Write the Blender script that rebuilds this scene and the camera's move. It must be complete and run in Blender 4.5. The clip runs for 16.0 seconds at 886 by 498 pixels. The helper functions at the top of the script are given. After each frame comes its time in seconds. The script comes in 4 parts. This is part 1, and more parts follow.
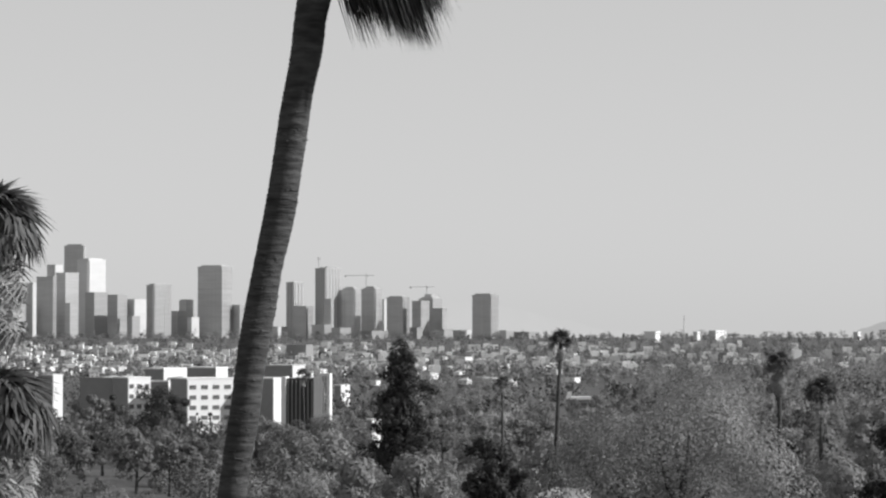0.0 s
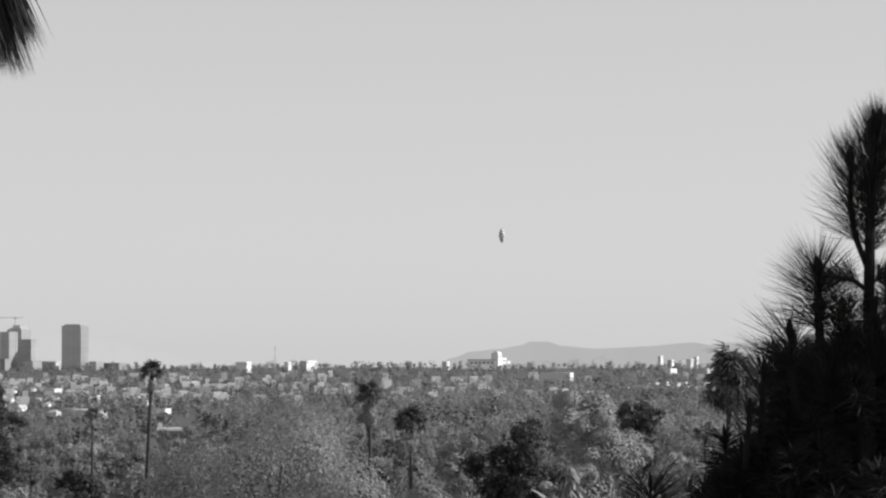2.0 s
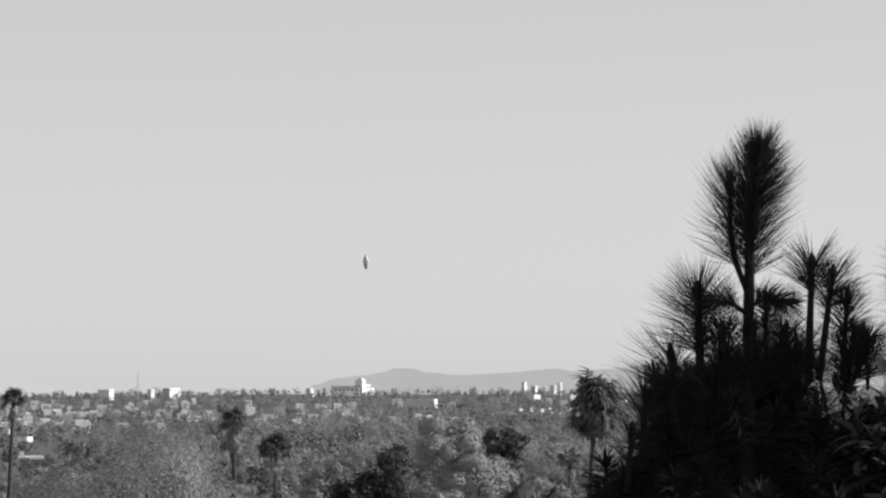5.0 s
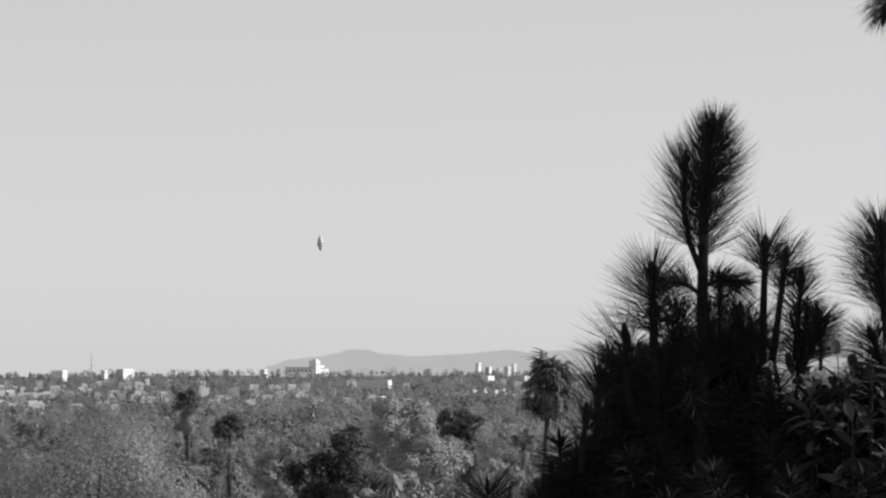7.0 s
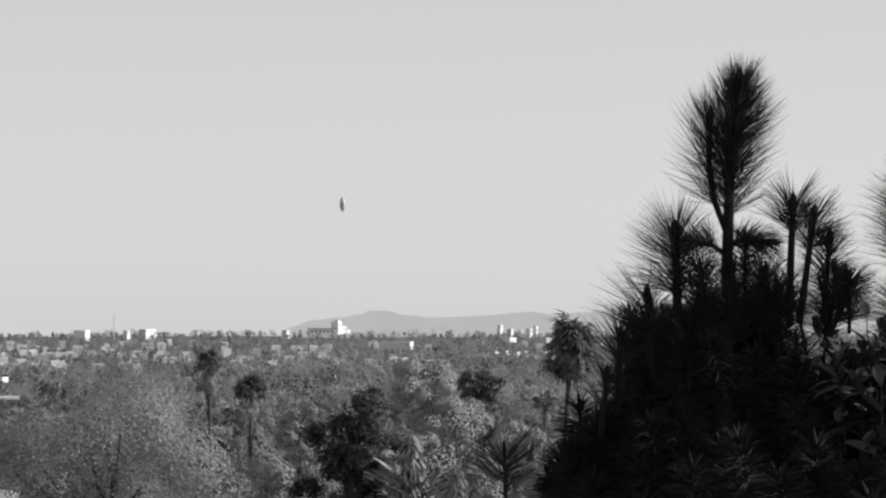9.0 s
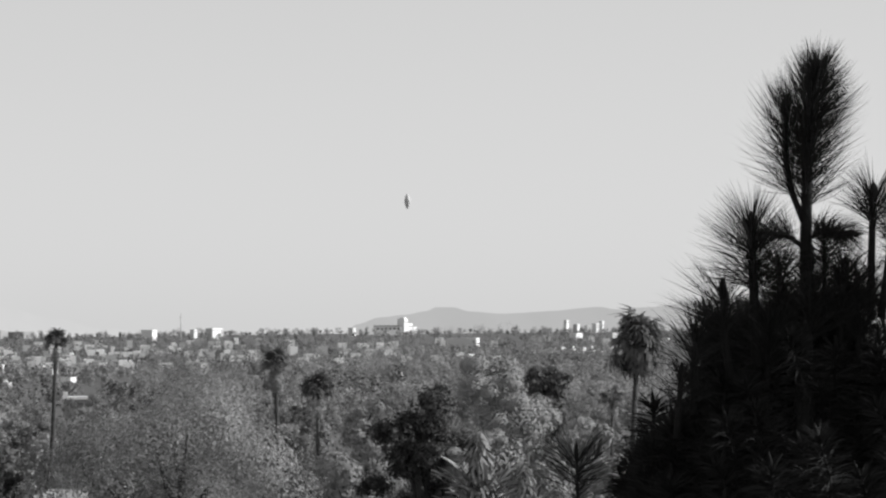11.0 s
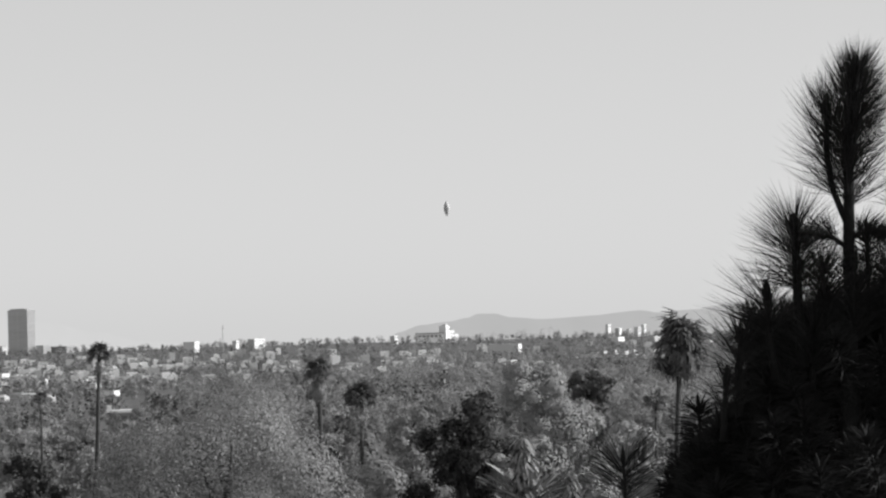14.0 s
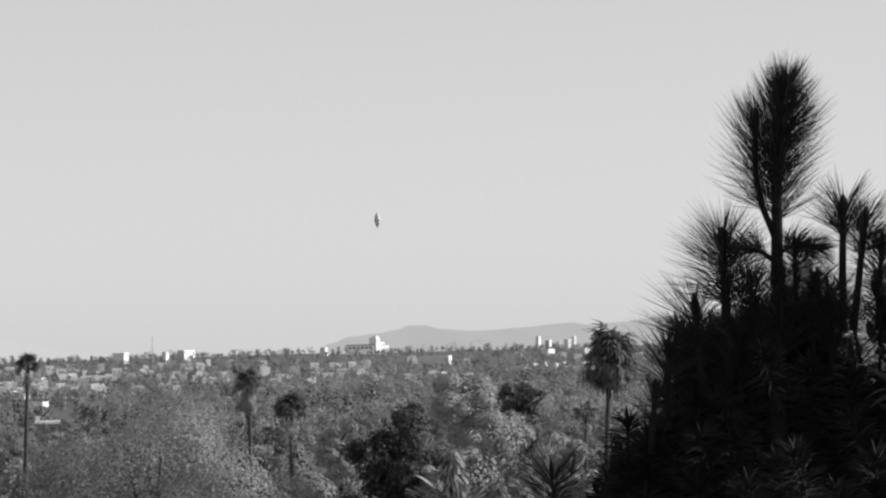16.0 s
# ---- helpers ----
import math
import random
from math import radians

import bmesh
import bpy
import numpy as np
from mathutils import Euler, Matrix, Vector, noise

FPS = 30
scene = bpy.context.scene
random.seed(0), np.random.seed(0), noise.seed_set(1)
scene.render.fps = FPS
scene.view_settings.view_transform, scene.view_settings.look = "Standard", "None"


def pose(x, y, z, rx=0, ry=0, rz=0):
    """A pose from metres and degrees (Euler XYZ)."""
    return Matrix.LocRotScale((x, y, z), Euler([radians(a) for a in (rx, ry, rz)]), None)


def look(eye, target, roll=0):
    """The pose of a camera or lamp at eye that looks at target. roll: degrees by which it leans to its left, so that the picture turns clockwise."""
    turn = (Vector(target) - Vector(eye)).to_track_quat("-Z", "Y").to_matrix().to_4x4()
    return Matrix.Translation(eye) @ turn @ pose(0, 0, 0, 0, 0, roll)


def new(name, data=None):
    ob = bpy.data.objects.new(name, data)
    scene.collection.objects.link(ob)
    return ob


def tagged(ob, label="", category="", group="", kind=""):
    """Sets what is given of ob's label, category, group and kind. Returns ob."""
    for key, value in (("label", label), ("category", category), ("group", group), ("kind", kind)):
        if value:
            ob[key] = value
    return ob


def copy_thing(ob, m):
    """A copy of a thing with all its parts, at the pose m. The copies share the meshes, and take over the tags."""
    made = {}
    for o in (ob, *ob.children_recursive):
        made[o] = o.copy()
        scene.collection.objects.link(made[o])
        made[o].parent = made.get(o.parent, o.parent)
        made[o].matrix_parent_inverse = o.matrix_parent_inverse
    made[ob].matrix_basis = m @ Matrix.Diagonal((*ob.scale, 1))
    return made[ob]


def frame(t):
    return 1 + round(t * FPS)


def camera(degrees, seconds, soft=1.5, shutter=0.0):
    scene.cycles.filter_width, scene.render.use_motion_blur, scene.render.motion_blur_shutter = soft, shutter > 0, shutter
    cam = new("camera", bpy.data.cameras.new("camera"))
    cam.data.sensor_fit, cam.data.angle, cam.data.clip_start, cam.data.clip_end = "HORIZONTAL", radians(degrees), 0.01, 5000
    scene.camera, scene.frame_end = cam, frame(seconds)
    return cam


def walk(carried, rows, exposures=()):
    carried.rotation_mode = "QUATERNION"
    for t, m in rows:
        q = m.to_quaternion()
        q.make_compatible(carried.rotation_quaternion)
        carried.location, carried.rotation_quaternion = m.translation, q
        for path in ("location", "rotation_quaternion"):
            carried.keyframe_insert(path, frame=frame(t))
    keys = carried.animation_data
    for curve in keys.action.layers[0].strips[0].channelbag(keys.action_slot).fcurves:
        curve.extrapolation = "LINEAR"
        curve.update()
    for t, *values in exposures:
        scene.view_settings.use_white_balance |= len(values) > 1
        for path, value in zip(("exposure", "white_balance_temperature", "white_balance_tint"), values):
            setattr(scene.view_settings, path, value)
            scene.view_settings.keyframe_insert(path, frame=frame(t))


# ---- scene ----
ROWS = [
    (0.0, -0.050, -0.802, 40.000, 1.651, -0.018, -0.101),
    (0.5, -0.050, -0.802, 40.000, 1.626, 0.056, -1.465),
    (1.0, -0.050, -0.802, 40.000, 1.746, 0.080, -3.932),
    (1.5, -0.050, -0.802, 40.000, 1.985, 0.078, -6.311),
    (2.0, -0.087, -0.802, 39.996, 2.307, 0.185, -9.042),
    (2.5, -0.105, -0.802, 39.993, 2.560, 0.047, -10.519),
    (3.0, -0.125, -0.802, 39.990, 2.723, 0.061, -11.438),
    (3.5, -0.139, -0.802, 39.988, 2.813, 0.125, -11.670),
    (6.0, -0.178, -0.802, 39.984, 2.882, 0.439, -12.500),
    (6.5, -0.178, -0.802, 39.980, 2.658, 0.320, -12.888),
    (7.0, -0.171, -0.802, 39.982, 2.459, 0.332, -13.028),
    (7.5, -0.147, -0.747, 39.980, 2.147, 0.296, -12.995),
    (8.0, -0.107, -0.611, 39.981, 1.861, 0.255, -12.872),
    (8.5, -0.087, -0.549, 39.981, 1.660, 0.140, -12.770),
    (11.0, -0.004, -0.124, 39.988, 1.546, 0.639, -11.100),
    (11.5, 0.003, -0.124, 39.992, 1.477, 0.869, -10.966),
    (12.0, 0.008, -0.124, 39.985, 1.409, 1.054, -11.010),
    (12.5, -0.010, -0.124, 39.993, 1.425, 1.298, -10.876),
    (13.0, -0.022, -0.124, 39.991, 1.516, 1.537, -10.635),
    (13.5, -0.019, -0.124, 39.995, 1.645, 1.692, -10.289),
    (14.0, -0.013, -0.124, 39.991, 1.714, 1.733, -10.188),
    (14.5, -0.022, -0.124, 39.988, 1.744, 1.752, -10.456),
    (15.0, -0.029, -0.124, 39.985, 1.736, 1.649, -10.749),
    (15.5, -0.024, -0.124, 39.990, 1.835, 1.677, -11.067),
    (16.0, -0.008, -0.124, 39.995, 1.927, 1.595, -11.716),
]

cam = camera(19.25, 16.0, soft=2.3)
walk(cam, [(t, pose(x, y, z, 90 + pitch, roll, yaw)) for t, x, y, z, pitch, roll, yaw in ROWS],
     [(0.0, 0.0), (1.5, 0.03), (3.5, 0.07), (8.5, 0.10), (11.0, 0.12), (16.0, 0.12)])

# ---- world and sun ----
SUN_EL, SUN_AZ = 30.0, 95.0        # degrees above the horizon, clockwise from the view's north
world = bpy.data.worlds.new("sky")
scene.world = world
world.use_nodes = True
wn, wl = world.node_tree.nodes, world.node_tree.links
sky = wn.new("ShaderNodeTexSky")
sky.sky_type, sky.sun_disc = "NISHITA", False
sky.sun_elevation, sky.sun_rotation = radians(SUN_EL), radians(SUN_AZ)
sky.altitude, sky.air_density, sky.dust_density = 60, 1.0, 1.6
grey = wn.new("ShaderNodeRGBToBW")            # the film is black and white
soft_sky = wn.new("ShaderNodeMath")
soft_sky.operation = "POWER"
soft_sky.inputs[1].default_value = 0.12
wl.new(sky.outputs[0], grey.inputs[0])
wl.new(grey.outputs[0], soft_sky.inputs[0])
coords, split, haze, lift = wn.new("ShaderNodeTexCoord"), wn.new("ShaderNodeSeparateXYZ"), wn.new("ShaderNodeMapRange"), wn.new("ShaderNodeMath")
wl.new(coords.outputs["Generated"], split.inputs[0])
wl.new(split.outputs["Z"], haze.inputs["Value"])
for key, value in (("From Min", 0.0), ("From Max", 0.16), ("To Min", 1.15), ("To Max", 1.0)):   # the haze brightens the sky towards the horizon
    haze.inputs[key].default_value = value
lift.operation = "MULTIPLY"
wl.new(soft_sky.outputs[0], lift.inputs[0])
wl.new(haze.outputs[0], lift.inputs[1])
zenith, deep = wn.new("ShaderNodeMapRange"), wn.new("ShaderNodeMath")     # a clear sky darkens towards the zenith
for key, value in (("From Min", 0.15), ("From Max", 0.75), ("To Min", 1.0), ("To Max", 0.40)):
    zenith.inputs[key].default_value = value
deep.operation = "MULTIPLY"
wl.new(split.outputs["Z"], zenith.inputs["Value"])
wl.new(lift.outputs[0], deep.inputs[0])
wl.new(zenith.outputs[0], deep.inputs[1])
wl.new(deep.outputs[0], wn["Background"].inputs["Color"])
wn["Background"].inputs["Strength"].default_value = 0.485
sun = new("sun", bpy.data.lights.new("sun", "SUN"))
sun.data.energy, sun.data.angle = 4.8, radians(0.6)
ca = math.cos(radians(SUN_EL))
to_sun = Vector((ca * math.sin(radians(SUN_AZ)), ca * math.cos(radians(SUN_AZ)), math.sin(radians(SUN_EL))))
sun.matrix_world = look((0, 0, 200), Vector((0, 0, 200)) - to_sun)


# ---- materials ----
def material(name, base, vary=0.25, scale=3.0, rough=0.8, bump=0.0, islands=0.0, objects=0.0, metal=0.0, stretch=(1, 1, 1), spec=0.3, thin=0.0):
    m = bpy.data.materials.new(name)
    m.use_nodes = True
    n, l = m.node_tree.nodes, m.node_tree.links
    b = n["Principled BSDF"]
    b.inputs["Roughness"].default_value, b.inputs["Metallic"].default_value = rough, metal
    b.inputs["Specular IOR Level"].default_value = spec
    co = n.new("ShaderNodeTexCoord")
    mp = n.new("ShaderNodeMapping")
    mp.inputs["Scale"].default_value = stretch
    l.new(co.outputs["Object"], mp.inputs[0])
    fine, wide = n.new("ShaderNodeTexNoise"), n.new("ShaderNodeTexNoise")
    fine.inputs["Scale"].default_value, wide.inputs["Scale"].default_value = scale, scale * 0.13
    fine.inputs["Detail"].default_value = 6
    l.new(mp.outputs[0], fine.inputs["Vector"])
    l.new(mp.outputs[0], wide.inputs["Vector"])

    def maths(op, a, c):
        k = n.new("ShaderNodeMath")
        k.operation = op
        for i, v in enumerate((a, c)):
            if isinstance(v, float):
                k.inputs[i].default_value = v
            else:
                l.new(v, k.inputs[i])
        return k.outputs[0]
    total = maths("ADD", maths("MULTIPLY", fine.outputs["Fac"], 2 * vary), maths("MULTIPLY", wide.outputs["Fac"], 1.2 * vary))
    total = maths("ADD", total, 1 - 1.6 * vary)
    if islands:
        g = n.new("ShaderNodeNewGeometry")
        total = maths("MULTIPLY", total, maths("ADD", maths("MULTIPLY", g.outputs["Random Per Island"], 2 * islands), 1 - islands))
    if objects:
        o = n.new("ShaderNodeObjectInfo")
        total = maths("MULTIPLY", total, maths("ADD", maths("MULTIPLY", o.outputs["Random"], 2 * objects), 1 - objects))
    value = maths("MULTIPLY", total, float(base))
    l.new(value, b.inputs["Base Color"])
    if bump:
        bp = n.new("ShaderNodeBump")
        bp.inputs["Strength"].default_value, bp.inputs["Distance"].default_value = bump, 0.05
        l.new(fine.outputs["Fac"], bp.inputs["Height"])
        l.new(bp.outputs[0], b.inputs["Normal"])
    if thin:                                   # leaves let some light through
        tr, mx = n.new("ShaderNodeBsdfTranslucent"), n.new("ShaderNodeMixShader")
        mx.inputs[0].default_value = thin
        l.new(value, tr.inputs["Color"])
        l.new(b.outputs[0], mx.inputs[1])
        l.new(tr.outputs[0], mx.inputs[2])
        l.new(mx.outputs[0], n["Material Output"].inputs["Surface"])
    return m


# an even self-glow that imitates distance haze; no lamp is meant
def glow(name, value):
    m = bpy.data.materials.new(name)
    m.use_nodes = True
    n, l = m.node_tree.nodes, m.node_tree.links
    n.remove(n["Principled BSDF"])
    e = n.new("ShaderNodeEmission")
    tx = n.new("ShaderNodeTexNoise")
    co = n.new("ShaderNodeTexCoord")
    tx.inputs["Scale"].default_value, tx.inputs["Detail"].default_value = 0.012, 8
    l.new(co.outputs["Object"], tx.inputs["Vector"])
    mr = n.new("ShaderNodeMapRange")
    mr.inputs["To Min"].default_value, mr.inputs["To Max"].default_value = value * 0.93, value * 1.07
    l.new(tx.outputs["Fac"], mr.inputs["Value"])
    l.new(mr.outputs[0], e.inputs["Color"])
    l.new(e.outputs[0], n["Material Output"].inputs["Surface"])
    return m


M_GROUND = material("dry_ground", 0.10, 0.5, 0.05, 0.95)
M_LEAF = material("tree_leaves", 0.26, 0.6, 0.6, 0.65, islands=0.10, thin=0.25)
M_LEAF_PALE = material("pale_leaves", 0.31, 0.2, 1.0, 0.6, islands=0.38, thin=0.4)
M_STRAP = material("strap_leaves", 0.24, 0.5, 1.5, 0.55, objects=0.6, thin=0.2)
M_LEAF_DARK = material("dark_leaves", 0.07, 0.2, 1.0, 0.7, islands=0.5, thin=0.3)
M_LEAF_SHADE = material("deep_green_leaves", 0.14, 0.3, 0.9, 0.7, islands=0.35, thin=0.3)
M_LEAF_DEEP = material("glossy_green_leaves", 0.33, 0.35, 0.6, 0.65, islands=0.06, thin=0.02)
M_LEAF_SLOPE = material("slope_tree_leaves", 0.235, 0.5, 0.5, 0.7, islands=0.06, objects=0.5, thin=0.2)
M_LEAF_MID = material("town_tree_leaves", 0.235, 0.9, 0.10, 0.75, islands=0.04, objects=0.6, thin=0.35)
# distance haze is put into this paler, flatter leaf colour
M_LEAF_FAR = material("haze_pale_leaves", 0.275, 1.1, 0.06, 0.9, islands=0.05, thin=0.48)
M_BARK = material("bark", 0.07, 0.35, 4.0, 0.9, 0.5)
M_PALM_TRUNK = material("palm_trunk", 0.060, 1.0, 5.0, 0.9, 0.9, stretch=(0.8, 0.8, 3.4))
M_FROND = material("palm_frond", 0.10, 0.25, 2.0, 0.5, islands=0.5, thin=0.3)
M_THATCH = material("old_thatch", 0.05, 0.4, 6.0, 0.9, islands=0.7)
M_DEAD_FROND = material("dead_frond", 0.23, 0.3, 3.0, 0.85, islands=0.6)
# the shade on the pine is put into its near-black needles and bark
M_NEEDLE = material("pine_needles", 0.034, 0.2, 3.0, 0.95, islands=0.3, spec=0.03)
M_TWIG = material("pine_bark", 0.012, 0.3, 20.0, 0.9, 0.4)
M_SHRUB = material("shrub_leaves", 0.060, 0.25, 8.0, 0.42, islands=0.45)
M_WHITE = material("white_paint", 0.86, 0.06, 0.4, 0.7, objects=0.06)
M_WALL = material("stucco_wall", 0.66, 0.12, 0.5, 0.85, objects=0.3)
# real grey walls, and the painted shade on the white building's left faces
M_GREY_AND_SHADE = material("grey_and_shade_wall", 0.30, 0.12, 0.4, 0.85)
M_DARKWALL = material("dark_cladding", 0.045, 0.2, 0.5, 0.6)
M_GLASS = material("window_glass", 0.16, 0.3, 0.6, 0.12, spec=0.6)
M_ROOF = material("house_roof", 0.44, 0.25, 0.8, 0.9, objects=0.5)
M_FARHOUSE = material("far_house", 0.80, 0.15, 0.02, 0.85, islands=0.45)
# pale, part-metallic tower colours also carry the distance haze
M_TOWER = material("tower_concrete", 0.45, 0.16, 0.08, 0.45, objects=0.10, metal=0.5, stretch=(0.35, 0.35, 3.0))
M_TOWER_PALE = material("tower_pale_stone", 0.62, 0.10, 0.06, 0.55, metal=0.3, stretch=(0.4, 0.4, 2.0))
M_TOWER_GLASS = material("tower_glass", 0.51, 0.20, 0.09, 0.38, objects=0.12, metal=0.5, stretch=(0.3, 0.3, 3.5))
M_STEEL = material("crane_steel", 0.45, 0.1, 0.2, 0.6)
M_HULL = material("balloon_skin", 0.56, 0.12, 0.6, 0.55)
M_HILL_GLOW = glow("haze_glow_hill", 0.45)
# horizon trees: haze painted in as a still paler base colour
M_FARTREE = material("haze_pale_far_trees", 0.30, 0.5, 0.02, 0.9, islands=0.05, thin=0.48)
M_HILL_FAR_GLOW = glow("haze_glow_far_hill", 0.60)


# ---- mesh helpers ----
def part(name, mesh, mat, parent=None, label=""):
    ob = new(name, mesh)
    if mat is not None and not mesh.materials:
        mesh.materials.append(mat)
    if parent is not None:
        ob.parent = parent
    if label:
        ob["label"] = label
    return ob


def thing(name, at, label, category, group="", kind=""):
    e = new(name)
    e.location = at
    e.empty_display_size = 0.1
    return tagged(e, label, category, group, kind)


def from_arrays(name, verts, faces, smooth=False):
    me = bpy.data.meshes.new(name)
    me.from_pydata(np.asarray(verts, float).tolist(), [], faces if isinstance(faces, list) else faces.tolist())
    if smooth:
        me.polygons.foreach_set("use_smooth", [True] * len(me.polygons))
    me.update()
    return me


def tube(points, radii, sides=8, name="tube"):
    pts = np.array(points, float)
    n = len(pts)
    d = np.gradient(pts, axis=0)
    d /= np.linalg.norm(d, axis=1)[:, None] + 1e-9
    ref = np.array([1.0, 0.0, 0.0]) if abs(d[0][0]) < 0.8 else np.array([0.0, 1.0, 0.0])
    a = np.cross(d, ref)
    a /= np.linalg.norm(a, axis=1)[:, None] + 1e-9
    b = np.cross(d, a)
    ang = np.linspace(0, 2 * np.pi, sides, endpoint=False)
    r = np.array(radii, float)[:, None, None]
    v = pts[:, None, :] + r * (np.cos(ang)[None, :, None] * a[:, None, :] + np.sin(ang)[None, :, None] * b[:, None, :])
    f = []
    for i in range(n - 1):
        for j in range(sides):
            k = (j + 1) % sides
            f.append((i * sides + j, i * sides + k, (i + 1) * sides + k, (i + 1) * sides + j))
    f.append(tuple(range(sides))[::-1])
    f.append(tuple((n - 1) * sides + j for j in range(sides)))
    return from_arrays(name, v.reshape(-1, 3), f, True)


def box_mesh(parts, name="box"):
    """One mesh out of boxes (x0, y0, z0, x1, y1, z1)."""
    v, f = [], []
    for x0, y0, z0, x1, y1, z1 in parts:
        o = len(v)
        v += [(x, y, z) for z in (z0, z1) for x, y in ((x0, y0), (x1, y0), (x1, y1), (x0, y1))]
        f += [(o + 3, o + 2, o + 1, o), (o + 4, o + 5, o + 6, o + 7)]
        f += [(o + i, o + (i + 1) % 4, o + 4 + (i + 1) % 4, o + 4 + i) for i in range(4)]
    return from_arrays(name, v, f)


def leaf_mesh(centres, normals, size, rng, aspect=0.6, name="leaves", tumble=0.55):
    """Diamond leaves at the centres, facing about along the normals."""
    n = len(centres)
    nr = normals + rng.normal(0, tumble, (n, 3))
    nr /= np.linalg.norm(nr, axis=1)[:, None] + 1e-9
    t = np.cross(nr, rng.normal(0, 1, (n, 3)))
    t /= np.linalg.norm(t, axis=1)[:, None] + 1e-9
    b = np.cross(nr, t)
    s = size * rng.uniform(0.6, 1.35, (n, 1))
    v = np.stack([centres - t * s, centres - b * s * aspect + nr * s * 0.15, centres + t * s, centres + b * s * aspect + nr * s * 0.15], 1)
    return from_arrays(name, v.reshape(-1, 3), np.arange(4 * n).reshape(n, 4))


def crown_points(lumps, n, rng, inner=0.55, droop=0.0):
    """Points in the shells of ellipsoids (x, y, z, rx, ry, rz), with their outward ways."""
    L = np.array(lumps, float)
    wgt = L[:, 3] * L[:, 4]
    pick = rng.choice(len(L), n, p=wgt / wgt.sum())
    d = rng.normal(0, 1, (n, 3))
    d /= np.linalg.norm(d, axis=1)[:, None]
    rad = inner + (1.04 - inner) * rng.uniform(0, 1, (n, 1)) ** 0.55
    c = L[pick, :3] + d * L[pick, 3:] * rad
    out = d / L[pick, 3:]
    out /= np.linalg.norm(out, axis=1)[:, None]
    return c, out


def lumpy(rng, radius, height, base, count, flat=0.8, cone=False):
    """Lumps of a tree's crown between base and height, widest at the middle."""
    res = []
    for i in range(count):
        k = (i + 0.5) / count
        z = base + (height - base) * (0.1 + 0.8 * k + rng.uniform(-0.06, 0.04))
        wide = radius * math.sin(math.pi * (0.18 + 0.72 * k)) ** 0.7
        if cone:
            wide = radius * (1.0 - 0.85 * k ** 1.5)
        a = i * 2.4 + rng.uniform(-0.5, 0.5)
        off = wide * rng.uniform(0.2, 0.95)
        r = radius * rng.uniform(0.24, 0.48)
        if cone:
            r *= 1.0 - 0.42 * k
        res.append((off * math.cos(a), off * math.sin(a), z, r, r, r * flat))
    return res


def tree(at, height, radius, label, leaves=9000, leaf=0.16, mat=None, seed=1, base=0.3, lumps=16, category="tree", group="", name="tree", flat=0.8, inner=0.72, big=1.0, tumble=0.12, cone=False, fuzz=0.035, clumps=0, clump=(0.22, 0.42)):
    """A tree with trunk and limbs, and a crown of single leaves; clumps: small leaf clumps on each lump of the crown."""
    rng = np.random.default_rng(seed)
    t = thing(name, at, label, category, group)
    L = [(x, y, z, r * big, r2 * big, h * big) for x, y, z, r, r2, h in lumpy(rng, radius, height, base * height, lumps, flat, cone)]
    tk = 0.028 * height
    pts = [(0, 0, -0.5), (0.1 * tk, 0, height * 0.25), (0.5 * tk, 0.4 * tk, height * 0.5), (0, tk, height * 0.85)]
    part("trunk", tube(pts, [tk * 1.2, tk * 0.85, tk * 0.55, tk * 0.12]), M_BARK, t)
    for i, (x, y, z, r, _, _) in enumerate(L[::2]):
        z0 = max(height * 0.18, z - radius * 0.8)
        part("limb", tube([(0, 0, z0), (x * 0.45, y * 0.45, z0 + (z - z0) * 0.6), (x, y, z)], [tk * 0.5, tk * 0.3, tk * 0.08], 6), M_BARK, t)
    if clumps:
        core, oc = crown_points(L, leaves // 4, rng, 0.55)
        small = []
        for x, y, z, r, r2, h in L:
            for _ in range(clumps):
                d = rng.normal(0, 1, 3) + (0, 0, 0.35)
                d /= np.linalg.norm(d)
                q = r * rng.uniform(*clump)
                small.append((x + d[0] * r * 0.85, y + d[1] * r2 * 0.85, z + d[2] * h * 0.85, q, q, q * 0.8))
        c, o = crown_points(small, leaves - leaves // 4, rng, 0.8)
        c, o = np.concatenate([core, c]), np.concatenate([oc, o])
    else:
        c, o = crown_points(L, leaves, rng, inner)
    c = c + rng.normal(0, fuzz * radius, c.shape)
    part("crown", leaf_mesh(c, o + (0, 0, 0.25), leaf, rng, tumble=tumble), mat or M_LEAF, t)
    return t


# ---- terrain ----
def land(x, y):
    """Height of the hillside and the plain below it."""
    y = max(y, 0.0)
    knots = ((0, 38.4), (8, 35.5), (25, 31.5), (60, 26.5), (120, 21.5), (250, 16.0), (420, 9.0), (700, 2.5), (1000, 0.0), (1900, 2.0), (3000, 8.0), (4500, 15.0), (9000, 15.0))
    for (a, za), (b, zb) in zip(knots, knots[1:]):
        if y <= b:
            k = (y - a) / (b - a)
            return za + (zb - za) * k
    return 0.0


